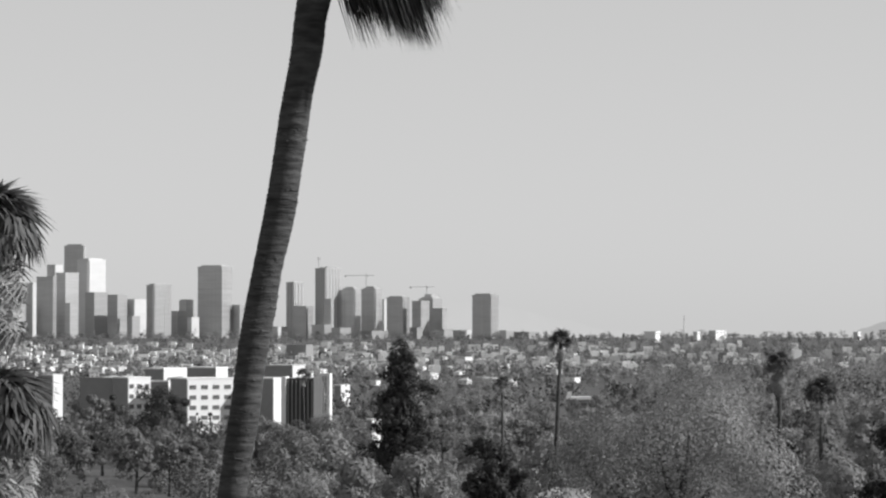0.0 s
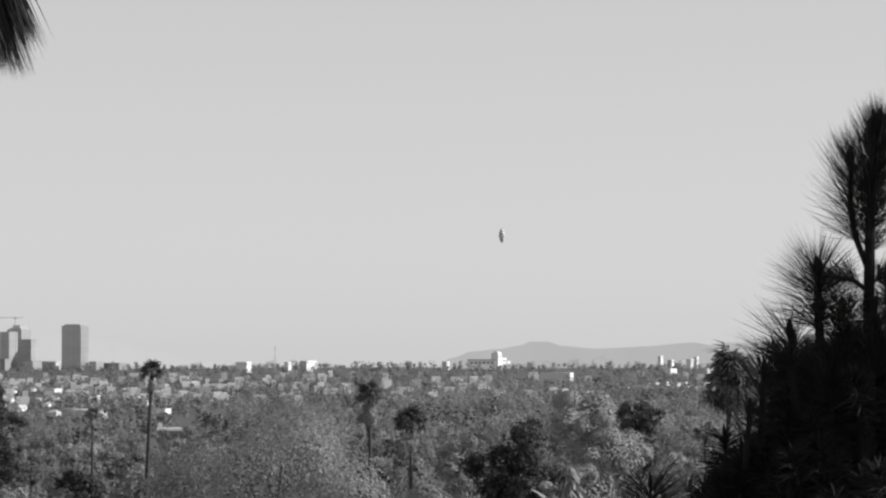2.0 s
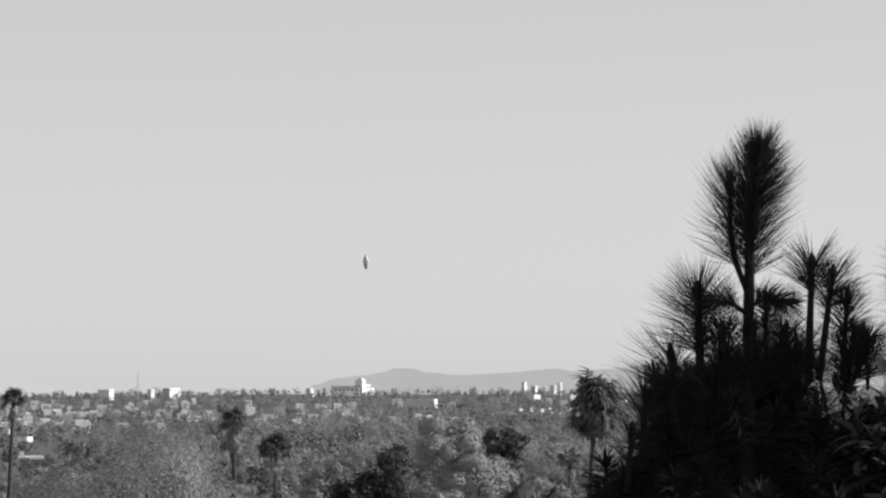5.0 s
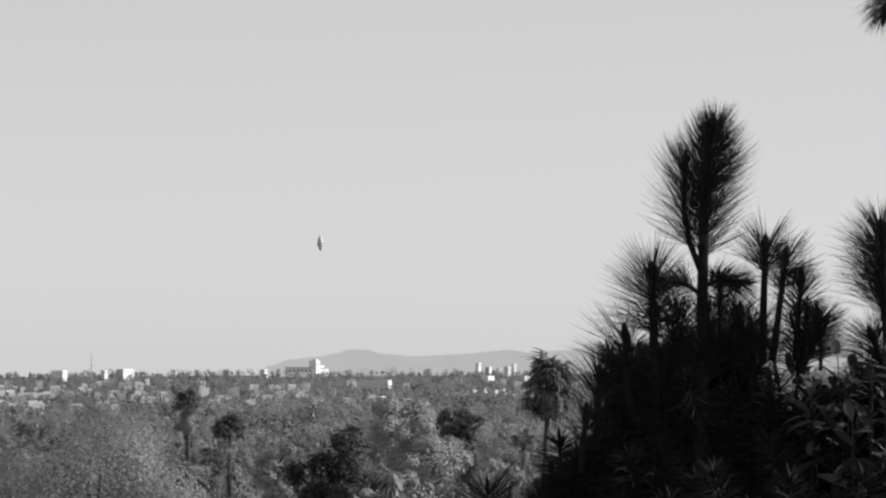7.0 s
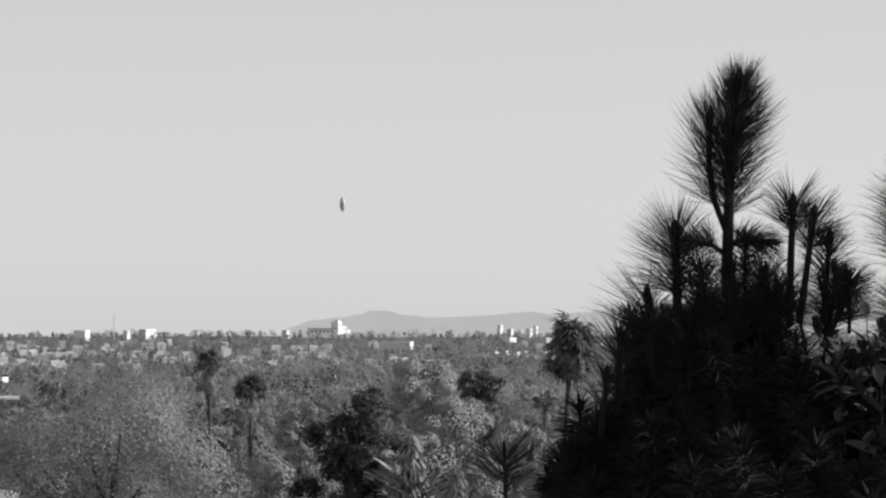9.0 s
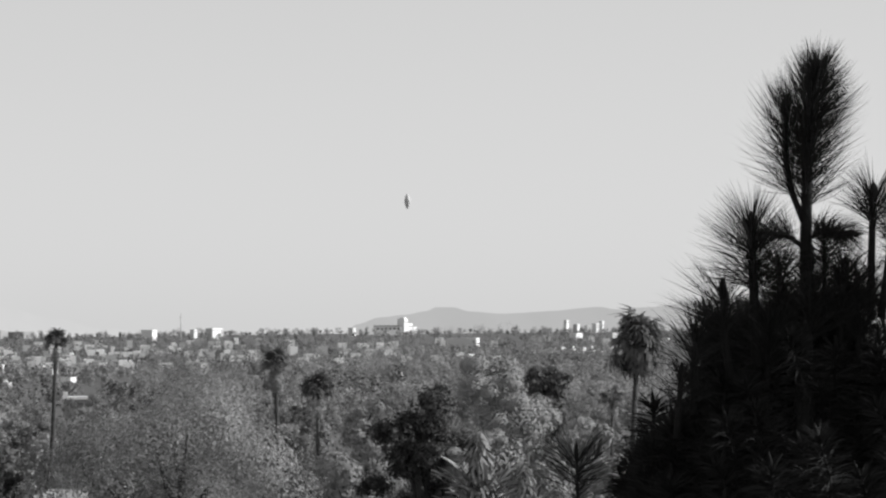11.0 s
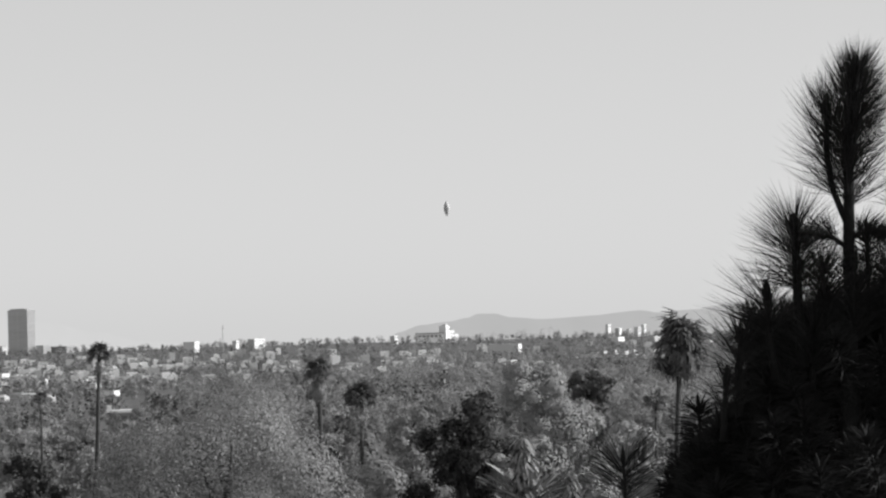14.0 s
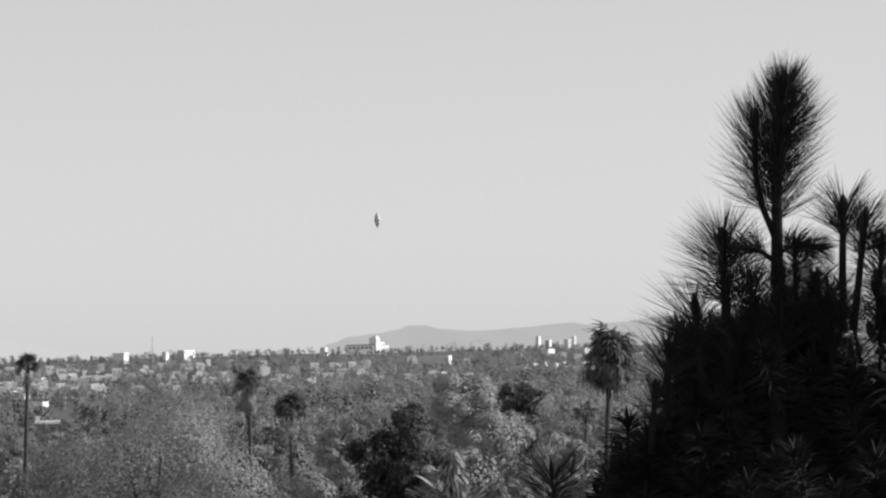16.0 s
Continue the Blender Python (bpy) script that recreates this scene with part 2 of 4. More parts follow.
def ground():
    ys = np.concatenate([np.linspace(-120, 0, 7), np.linspace(4, 120, 30), np.linspace(135, 1000, 50), np.linspace(1060, 4960, 60)])
    xs = np.concatenate([np.linspace(-3000, -420, 20), np.linspace(-400, 900, 70), np.linspace(930, 3200, 20)])
    v = [(x, y, land(x, y) + (0.25 * noise.noise(Vector((x * 0.11, y * 0.11, 0))) if y < 300 else 0)) for y in ys for x in xs]
    w = len(xs)
    f = [(j * w + i, j * w + i + 1, (j + 1) * w + i + 1, (j + 1) * w + i) for j in range(len(ys) - 1) for i in range(w - 1)]
    ob = part("ground", from_arrays("ground", v, f, True), M_GROUND)
    tagged(ob, "dry grey hillside running down to a wide flat plain", "ground", kind="structure")


ground()


def ridge(name, profile, depth, mat, label):
    """A far ridge: a crest line (x, y, z) with its slope towards the viewer and its back."""
    v, f = [], []
    fine = []
    for (x0, y0, z0), (x1, y1, z1) in zip(profile, profile[1:]):
        for i in range(8):
            k = i / 8
            s = k * k * (3 - 2 * k)
            x = x0 + (x1 - x0) * k
            fine.append((x, y0 + (y1 - y0) * k, z0 + (z1 - z0) * s + 1.6 * noise.noise(Vector((x * 0.02, 3.1, 0)))))
    for x, y, z in fine:
        v += [(x, y - depth, -2), (x, y - depth * 0.4, z * 0.55), (x, y, z), (x, y + 40, -2)]
    for i in range(len(fine) - 1):
        for j in range(3):
            f.append((4 * i + j, 4 * i + 4 + j, 4 * i + 5 + j, 4 * i + 1 + j))
    ob = part(name, from_arrays(name, v, f, True), mat)
    tagged(ob, label, "hill", kind="structure")


# both ridges glow by themselves in place of haze
ridge("backdrop", [(721, 4560, 22.5), (740, 4560, 33.1), (781, 4560, 45.2), (826, 4560, 49.1), (864, 4560, 55.3), (883, 4560, 62.0), (911, 4560, 61.4), (944, 4560, 53.6), (1006, 4560, 49.2), (1099, 4560, 53.3), (1178, 4560, 59.7), (1214, 4560, 54.9), (1278, 4560, 58.6), (1352, 4560, 66.3), (1448, 4560, 73.5), (1632, 4560, 81.2), (1851, 4560, 85.1), (2074, 4560, 87.1)], 60, M_HILL_GLOW, "pale hazy long hill on the horizon")
ridge("backdrop", [(-601.51, 4900.00, 43.10), (-86.24, 4900.00, 62.51), (49.85, 4900.00, 81.50), (123.50, 4900.00, 72.92), (230.90, 4900.00, 49.05), (318.82, 4900.00, 29.23), (451.36, 4900.00, 15.50)], 60, M_HILL_FAR_GLOW, "very faint hazy far mountain above the plain")


# ---- skyline ----
def tower(at, left, right, height, mat, label, turn=32.0, fins=0, cap=0.0, bands=0, step=None, bevel=0.0, ribs=False, crown=0):
    """A tower whose left face is left metres wide and whose right face is right metres wide; at is the foot of its near corner."""
    t = thing("office_tower", at, label, "tower", "skyline")
    t.rotation_euler = (0, 0, radians(-turn))
    x0, y1 = -left, right
    b = 0.12 * min(left, right) if bevel else 0.0
    ring = [(x0, 0), (-b, 0), (0, b), (0, y1), (x0, y1)] if b else [(x0, 0), (0, 0), (0, y1), (x0, y1)]
    n = len(ring)
    v = [(x, y, -3) for x, y in ring] + [(x, y, height) for x, y in ring]
    f = [(i, (i + 1) % n, n + (i + 1) % n, n + i) for i in range(n)] + [tuple(range(n, 2 * n))]
    part("wall", from_arrays("tower_wall", v, f), mat, t)
    if cap:
        part("roof_storey", box_mesh([(x0 * 0.88, y1 * 0.12, height, x0 * 0.12, y1 * 0.88, height + cap)]), M_TOWER_GLASS, t)
    part("parapet", box_mesh([(x0 - 0.3, -0.3, height - 1.2, 0.3, y1 + 0.3, height + 0.5)]), mat, t)
    for i in range(crown):
        a = 0.10 + 0.13 * i
        part("setback", box_mesh([(x0 * (1 - a), y1 * a, height + 0.5 + 2.4 * i, x0 * a, y1 * (1 - a), height + 2.9 + 2.4 * i)]), mat, t)
    for i in range(fins):
        k = (i + 0.5) / fins
        wd, dp = (0.6, 0.9) if ribs else (0.5, 0.25)
        part("fin", box_mesh([(x0 * k - wd, -dp, 2, x0 * k + wd, -0.02, height - 1.4)]), M_TOWER_PALE if ribs else mat, t)
        part("fin", box_mesh([(0.02, y1 * k - wd, 2, dp, y1 * k + wd, height - 1.4)]), M_TOWER_PALE if ribs else mat, t)
    for i in range(bands):
        z = height * (i + 0.6) / (bands + 0.6)
        part("window_band", box_mesh([(x0 + 0.4, -0.25, z, -0.4, 0.3, z + 1.6), (-0.3, 0.4, z, 0.25, y1 - 0.4, z + 1.6)]), M_TOWER_GLASS, t)
    if step:
        for sx0, sx1, sz in step:
            part("upper_block", box_mesh([(x0 * sx0, y1 * 0.15, height - 1, x0 * sx1, y1 * 0.8, height + sz)]), mat, t)
    return t


tower((-759.02, 4679.61, 15.0), 12.2, 14.5, 85.7, M_TOWER_PALE, "narrow pale tower behind palm fronds", 34)
tower((-710.92, 4804.41, 15.0), 12.8, 28.3, 134.1, M_TOWER_PALE, "pale stepped tower in the haze", 36)
tower((-802.46, 4638.01, 14.8), 48.4, 61.0, 80.3, M_TOWER, "grey slab office tower in haze", 34)
tower((-745.40, 4596.41, 14.6), 26.4, 28.4, 60.1, M_TOWER_GLASS, "low grey office block among towers", 34)
tower((-736.37, 4742.01, 15.0), 27.2, 18.3, 99.8, M_TOWER_PALE, "pale stone tower behind darker ones", 34)
tower((-681.18, 4617.21, 14.7), 36.9, 10.0, 109.1, M_TOWER_GLASS, "dark flat-topped office tower with a pale edge", 30, fins=5)
tower((-665.14, 4658.81, 14.9), 25.0, 31.4, 116.8, M_TOWER_GLASS, "glassy office tower with bright mirrored face", 40, bands=8)
tower((-650.03, 4783.61, 15.0), 43.4, 6.6, 168.8, M_TOWER_GLASS, "tallest dark flat-topped office tower", 28, cap=3.0, fins=6)
tower((-637.46, 4752.41, 15.0), 29.5, 43.2, 142.2, M_TOWER_PALE, "tall rounded pale stone tower lit by the sun", 40, bevel=1, crown=1)
tower((-609.47, 4627.61, 14.8), 22.9, 32.5, 81.3, M_TOWER, "squat grey office tower with pale side", 38)
tower((-646.61, 4586.01, 14.6), 12.0, 19.5, 62.1, M_TOWER_GLASS, "low dark block before the tall towers", 34)
tower((-579.89, 4721.21, 15.0), 28.3, 27.4, 78.1, M_TOWER_GLASS, "dark grey mid-height office tower", 34)
tower((-561.91, 4575.61, 14.5), 19.1, 24.8, 23.3, M_TOWER, "small grey office block", 34)
tower((-551.67, 4742.01, 15.0), 21.4, 33.5, 70.1, M_TOWER_PALE, "pale tower with bright sunlit side", 40)
tower((-533.73, 4554.81, 14.4), 12.2, 20.1, 39.3, M_TOWER, "small square grey block among towers", 36)
tower((-502.19, 4606.81, 14.7), 18.2, 43.4, 94.0, M_TOWER, "grey tower with sloping cut corner", 40, bevel=1, fins=4, crown=1)
tower((-467.42, 4679.61, 15.0), 22.0, 29.0, 48.3, M_TOWER_GLASS, "low dark grey office block", 34)
tower((-453.31, 4700.41, 15.0), 17.6, 22.5, 67.7, M_TOWER, "grey tower with small roof storey", 36, cap=2.0)
tower((-438.16, 4638.01, 14.8), 9.9, 20.5, 37.2, M_TOWER_PALE, "narrow pale block between towers", 36)
tower((-386.04, 4658.81, 14.9), 51.4, 34.3, 127.9, M_TOWER_GLASS, "wide dark glass office tower with pale banding", 28, bands=12, fins=6, crown=1)
tower((-356.12, 4679.61, 15.0), 18.3, 32.6, 59.4, M_TOWER, "grey block half behind the palm trunk", 34)
tower((-321.49, 4721.21, 15.0), 30.8, 31.0, 48.5, M_TOWER_PALE, "pale block behind the palm trunk", 34)
tower((-254.50, 4596.41, 14.6), 17.7, 25.8, 98.9, M_TOWER, "grey ribbed tower with a dark roof storey", 38, fins=3, ribs=True, cap=1.5)
tower((-228.37, 4513.21, 14.3), 27.1, 23.4, 57.0, M_TOWER_GLASS, "low dark grey office block before towers", 30)
tower((-196.15, 4534.01, 14.3), 25.1, 38.1, 122.7, M_TOWER, "tall unfinished tower with bright vertical ribs", 42, fins=5, ribs=True, step=[(0.75, 0.45, 2.5), (0.3, 0.05, 3.5)])
tower((-195.70, 4482.01, 14.1), 26.3, 25.6, 24.9, M_TOWER_GLASS, "dark low podium block of the tower", 32)
tower((-184.98, 4502.81, 14.2), 14.9, 5.5, 69.6, M_TOWER_GLASS, "dark narrow tower before the ribbed tower", 32)
tower((-145.44, 4544.41, 14.4), 29.5, 19.7, 85.5, M_TOWER_GLASS, "dark glass apartment tower with rounded top", 30, bevel=1, cap=1.5, fins=5, crown=2)
tower((-110.81, 4575.61, 14.5), 28.6, 23.8, 86.9, M_TOWER_GLASS, "grey glass apartment tower with pale balconies", 30, bevel=1, cap=1.2, fins=5, crown=2)
tower((-96.64, 4658.81, 14.9), 8.7, 8.6, 69.5, M_TOWER_PALE, "thin pale tower behind others", 36)
tower((-61.56, 4523.61, 14.3), 32.1, 25.0, 71.8, M_TOWER_GLASS, "broad dark grey office tower", 28, cap=1.0, fins=6, crown=1)
tower((-30.18, 4502.81, 14.2), 19.8, 23.7, 65.9, M_TOWER, "pale-fronted tower under construction", 38, fins=2)
tower((-9.82, 4565.21, 14.5), 29.8, 30.0, 70.2, M_TOWER_GLASS, "stepped unfinished tower with a crane", 34, step=[(0.7, 0.2, 8.0)], crown=3)
tower((6.86, 4544.41, 14.4), 20.2, 15.8, 53.3, M_TOWER, "lower stepped grey tower", 34)
tower((-36.61, 4461.21, 14.0), 15.1, 17.3, 20.1, M_GREY_AND_SHADE, "dark low block at the towers' foot", 34)
tower((9.69, 4471.61, 14.1), 28.0, 27.7, 16.6, M_TOWER, "low grey block at the skyline's foot", 34)
tower((39.14, 4523.61, 14.3), 20.6, 30.0, 15.0, M_TOWER_PALE, "low pale building on the horizon", 36)
tower((90.41, 4492.41, 14.2), 37.0, 27.2, 76.0, M_TOWER_GLASS, "lone dark square office tower", 30, cap=0.8, fins=7, crown=1)
tower((116.82, 4502.81, 14.2), 14.1, 24.4, 15.0, M_TOWER, "low grey building beside the lone tower", 34)
tower((156.13, 4513.21, 14.3), 29.3, 39.0, 12.1, M_GREY_AND_SHADE, "long low dark building on the horizon", 30)
tower((-167.81, 4461.21, 14.0), 18.6, 31.1, 19.4, M_TOWER, "low pale podium building at the towers' foot", 34)
tower((-276.48, 4502.81, 14.2), 21.1, 27.9, 21.4, M_TOWER_PALE, "low white building at the skyline's foot", 34)
tower((-113.52, 4450.81, 14.0), 24.5, 53.9, 14.6, M_GREY_AND_SHADE, "low grey building at the skyline's foot", 30)

def crane(at, height, jib, back, turn, label):
    t = thing("tower_crane", at, label, "crane", "cranes on the skyline")
    t.rotation_euler = (0, 0, radians(turn))
    part("mast", box_mesh([(-0.45, -0.45, 0, 0.45, 0.45, height)]), M_STEEL, t)
    part("jib", box_mesh([(-back, -0.5, height * 0.86, jib, 0.5, height * 0.86 + 0.8)]), M_STEEL, t)
    part("counterweight", box_mesh([(-back, -1, height * 0.86 - 2.2, -back + 3, 1, height * 0.86)]), M_STEEL, t)
    part("cab", box_mesh([(0.8, -1, height * 0.86 - 2, 2.6, 1, height * 0.86 - 0.1)]), M_STEEL, t)


crane((-209.06, 4558.97, 133.65), 24.651, 3, 2, 20, "thin pale tower crane on an unfinished tower")
crane((-127.16, 4594.33, 100.59), 28.817, 13.912, 37.761, 0, "pale tower crane standing behind round-topped towers")
crane((-20.79, 4583.93, 83.88), 24.786, 13.880, 29.744, 0, "tower crane on top of a stepped unfinished tower")

# ---- balloon in the sky ----
def balloon(at, half_w, half_h):
    t = thing("airship", at, "small grey upright spindle-shaped balloon hanging in clear sky", "airship")
    zs = np.linspace(-1, 1, 17)
    prof = [max(0.03, (1 - abs(z) ** 1.9)) ** 0.85 for z in zs]
    part("hull", tube([(0, 0, z * half_h) for z in zs], [half_w * p for p in prof], 16), M_HULL, t)
    part("rim", tube([(half_w * 0.25, -half_w * 0.2, z * half_h * 0.5) for z in (-1, -0.5, 0, 0.5, 1)], [half_w * r for r in (0.15, 0.55, 0.85, 0.55, 0.15)], 12), M_HULL, t)


balloon((127.81, 700.00, 72.32), 0.819, 2.126)

# ---- the white hospital-like building and its neighbours ----
def block(at, left, right, height, turn, mat_left, mat_right, label, rows=0, cols=0, name="building", category="building", floor_h=3.6):
    """A flat-roofed block; at is the foot of its near corner, the right face carries the windows."""
    t = thing(name, at, label, category)
    t.rotation_euler = (0, 0, radians(-turn))
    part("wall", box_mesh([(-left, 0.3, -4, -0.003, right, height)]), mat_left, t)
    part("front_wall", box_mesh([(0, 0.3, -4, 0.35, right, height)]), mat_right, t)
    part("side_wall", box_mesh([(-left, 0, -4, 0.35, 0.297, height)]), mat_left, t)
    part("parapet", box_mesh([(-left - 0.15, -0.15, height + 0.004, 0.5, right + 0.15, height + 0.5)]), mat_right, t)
    for r in range(rows):
        z = height - 2.6 - r * floor_h
        for c in range(cols):
            y = right * (c + 0.5) / cols
            w = right / cols * 0.30
            win = part("window", box_mesh([(0.30, y - w, z - 1.0, 0.37, y + w, z + 0.5)]), M_GLASS, t)
            part("sill", box_mesh([(0.352, y - w - 0.1, z - 1.14, 0.5, y + w + 0.1, z - 1.003)]), mat_right, win)
    return t


# Grey left faces paint in the shade; the sunlit right faces are white.
block((-117.69, 940.81, 0.8), 12.8, 3.0, 19.5, 20, M_GREY_AND_SHADE, M_GREY_AND_SHADE, "plain wing of a white building, painted shade-grey", 0, 0)
block((-110.80, 930.41, 0.9), 10.1, 9.5, 19.8, 52, M_GREY_AND_SHADE, M_WHITE, "white wing with rows of small windows", 4, 3)
block((-97.09, 935.61, 0.8), 8.2, 2.4, 18.6, 20, M_GREY_AND_SHADE, M_WHITE, "recessed wing of a white building, shaded side painted grey", 0, 0)
block((-102.56, 972.01, 0.5), 8.7, 14.3, 22.7, 35, M_GREY_AND_SHADE, M_WHITE, "upper storey block, shaded side painted grey, white top edge", 0, 0)
block((-88.71, 920.01, 1.0), 12.8, 18.3, 19.6, 58, M_GREY_AND_SHADE, M_WHITE, "large white building front with window rows", 4, 4)
block((-82.76, 966.81, 0.6), 12.6, 7.9, 23.1, 30, M_GREY_AND_SHADE, M_WHITE, "pale roof block on a large white building", 0, 0)
block((-58.80, 925.21, 0.9), 12.9, 8.4, 19.7, 30, M_GREY_AND_SHADE, M_WHITE, "block with a shade-grey side and a bright white end wall", 0, 0)
block((-58.99, 1050.01, 0.0), 12.6, 10.4, 23.2, 26, M_GREY_AND_SHADE, M_WALL, "wide flat-roofed grey building", 0, 0)
block((-146.05, 987.61, 0.4), 6.3, 4.8, 20.2, 45, M_GREY_AND_SHADE, M_WHITE, "small white flat-roofed block", 0, 0)
block((-20.42, 788.97, 2.0), 2.1, 3.6, 9.0, 50, M_GREY_AND_SHADE, M_WHITE, "small white house front beside dark tree", 1, 2)
flat = thing("flat_roofed_building", (52.6, 1070, land(0, 1070)), "low grey building under a white flat roof edge", "building")
part("wall", box_mesh([(0.6, 0.6, -2, 9.6, 9, 9.0)]), M_GREY_AND_SHADE, flat)
part("roof_slab", box_mesh([(0, 0, 9.004, 10.5, 9.6, 10.1)]), M_WHITE, flat)
part("stair_head", box_mesh([(0.2, 0.3, 10.104, 1.9, 3, 12.2)]), M_WHITE, flat)
part("window", box_mesh([(2.0, 0.5, 5.6, 4.6, 0.594, 7.6)]), M_GLASS, flat)
part("window", box_mesh([(5.6, 0.5, 5.6, 8.2, 0.594, 7.6)]), M_GLASS, flat)
block((-47.21, 1254.89, 0.5), 3.8, 6.1, 10.0, 45, M_GREY_AND_SHADE, M_WHITE, "small white-framed block among trees", 0, 0)
block((-124.17, 2444.65, 4.5), 20.4, 13.8, 16.0, 25, M_GREY_AND_SHADE, M_GREY_AND_SHADE, "large plain grey hall among far trees", 0, 0)

def ribbed_hall(at, width, height, depth):
    t = thing("ribbed_hall", at, "dark ribbed hall between bright white end piers", "building")
    t.rotation_euler = (0, 0, radians(-8))
    part("wall", box_mesh([(0, 0.5, -4, width, depth, height)]), M_DARKWALL, t)
    for i in range(7):
        x = width * (i + 0.5) / 7
        part("rib", box_mesh([(x - 0.18, -0.1, -4, x + 0.18, 0.497, height - 0.5)]), M_GREY_AND_SHADE, t)
    for x in (-1.6, width + 0.004):
        part("pier", box_mesh([(x, -0.6, -4, x + 1.6, depth * 0.4, height + 0.8)]), M_WHITE, t)
    part("portal", box_mesh([(width + 1.7, -0.5, -4, width + 2.9, depth * 0.3, height + 1.0), (width + 4.6, -0.5, -4, width + 5.6, depth * 0.3, height + 1.0),
                             (width + 1.7, -0.5, height + 1.0, width + 5.6, depth * 0.3, height + 2.0)]), M_WHITE, t)
    part("roof", box_mesh([(-0.1, 0.4, height + 0.004, width + 0.1, depth, height + 0.3)]), M_GREY_AND_SHADE, t)


ribbed_hall((-52.17, 894.01, land(0, 860)), 9.672, 21.266 - land(0, 860), 14)


# ---- houses ----
def house(at, w, d, h, roof_h, turn, label, flat=False, mat=None, group="houses on the plain"):
    t = thing("house", at, label, "house", group)
    t.rotation_euler = (0, 0, radians(turn))
    mat = mat or M_WALL
    part("wall", box_mesh([(-w / 2, -d / 2, -1, w / 2, d / 2, h)]), mat, t)
    if flat:
        part("roof", box_mesh([(-w / 2 - 0.2, -d / 2 - 0.2, h + 0.004, w / 2 + 0.2, d / 2 + 0.2, h + 0.45)]), M_ROOF, t)
    else:
        e, k = 0.5, 0.32 * w
        v = [(-w / 2 - e, -d / 2 - e, h + 0.004), (w / 2 + e, -d / 2 - e, h + 0.004), (w / 2 + e, d / 2 + e, h + 0.004), (-w / 2 - e, d / 2 + e, h + 0.004), (-w / 2 + k, 0, h + roof_h), (w / 2 - k, 0, h + roof_h)]
        f = [(0, 1, 5, 4), (1, 2, 5), (2, 3, 4, 5), (3, 0, 4), (3, 2, 1, 0)]
        part("roof", from_arrays("hip_roof", v, f), M_ROOF, t)
        part("chimney", box_mesh([(w * 0.2, d * 0.1, h, w * 0.2 + 0.8, d * 0.1 + 0.8, h + roof_h + 0.7)]), mat, t)
    for s in (-1, 1):
        for z in ([1.0] if h < 4.5 else [1.0, 4.0]):
            part("window", box_mesh([(s * w * 0.25 - 0.8, -d / 2 - 0.06, z, s * w * 0.25 + 0.8, -d / 2 + 0.05, z + 1.3)]), M_GLASS, t)
            part("window", box_mesh([(w / 2 - 0.05, s * d * 0.25 - 0.7, z, w / 2 + 0.06, s * d * 0.25 + 0.7, z + 1.3)]), M_GLASS, t)
    return t


kinds = [house((-900 + 30 * i, -80, land(0, 0)), *a) for i, a in enumerate((
    (13, 10, 3.6, 2.2, 0, "single-storey stucco house with hip roof among trees"),
    (12, 9, 6.4, 2.2, 0, "two-storey stucco house with hip roof among trees"),
    (17, 11, 6.8, 0, 0, "flat-roofed pale apartment block among trees", True, M_WHITE),
    (10, 8, 5.0, 0, 0, "small flat-roofed white house among trees", True, M_WHITE),
    (20, 9, 4.0, 2.0, 0, "long low stucco house with hip roof")))]
rng = np.random.default_rng(11)
placed = 0
while placed < 165:
    bearing = rng.uniform(-11.5, 17.5)
    if bearing > 3 and rng.uniform() < 0.93:
        continue
    dist = 1 / rng.uniform(1 / 3000, 1 / 1500)
    x = dist * math.tan(radians(bearing))
    k = kinds[int(rng.integers(0, 5))]
    s = rng.uniform(0.36, 0.64)
    copy_thing(k, pose(x, dist, land(x, dist) + rng.uniform(2.8, 4.8), 0, 0, rng.choice([-35, -32, 55, 58, 10, -15])) @ Matrix.Diagonal((s, s, rng.uniform(0.40, 0.62), 1)))
    placed += 1
for k in kinds:
    for o in list(k.children_recursive) + [k]:
        bpy.data.objects.remove(o)

# far roofs and walls, too many to count
fv = []
for i in range(1000):
    bearing = rng.uniform(-12, 27)
    dist = 1 / rng.uniform(1 / 3500, 1 / 1900)
    if bearing > 4 and rng.uniform() < (0.5 if bearing < 10 else 0.92):
        continue
    x, w, h = dist * math.tan(radians(bearing)), rng.uniform(4, 11), rng.uniform(5.5, 7.6) + (1.6 if bearing > 1 else 1.0)
    g = land(x, dist)
    fv.append((x - w / 2, dist - 3, g - 1, x + w / 2, dist + 3, g + h))
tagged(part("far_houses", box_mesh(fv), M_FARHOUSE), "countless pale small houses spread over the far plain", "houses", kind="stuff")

# single low white and grey buildings that stand out of the far woods
block((332.9, 4011.0, 12.7), 18.8, 18.0, 16.0, 30, M_WALL, M_WHITE, "low white building on the horizon", 1, 3)
block((393.3, 3975.0, 12.6), 7.6, 7.6, 16.0, 45, M_WALL, M_WHITE, "small bright white building on the horizon", 1, 3)
block((432.4, 4079.0, 13.0), 13.0, 25.9, 17.0, 45, M_WALL, M_WHITE, "low white building standing above far trees", 1, 3)
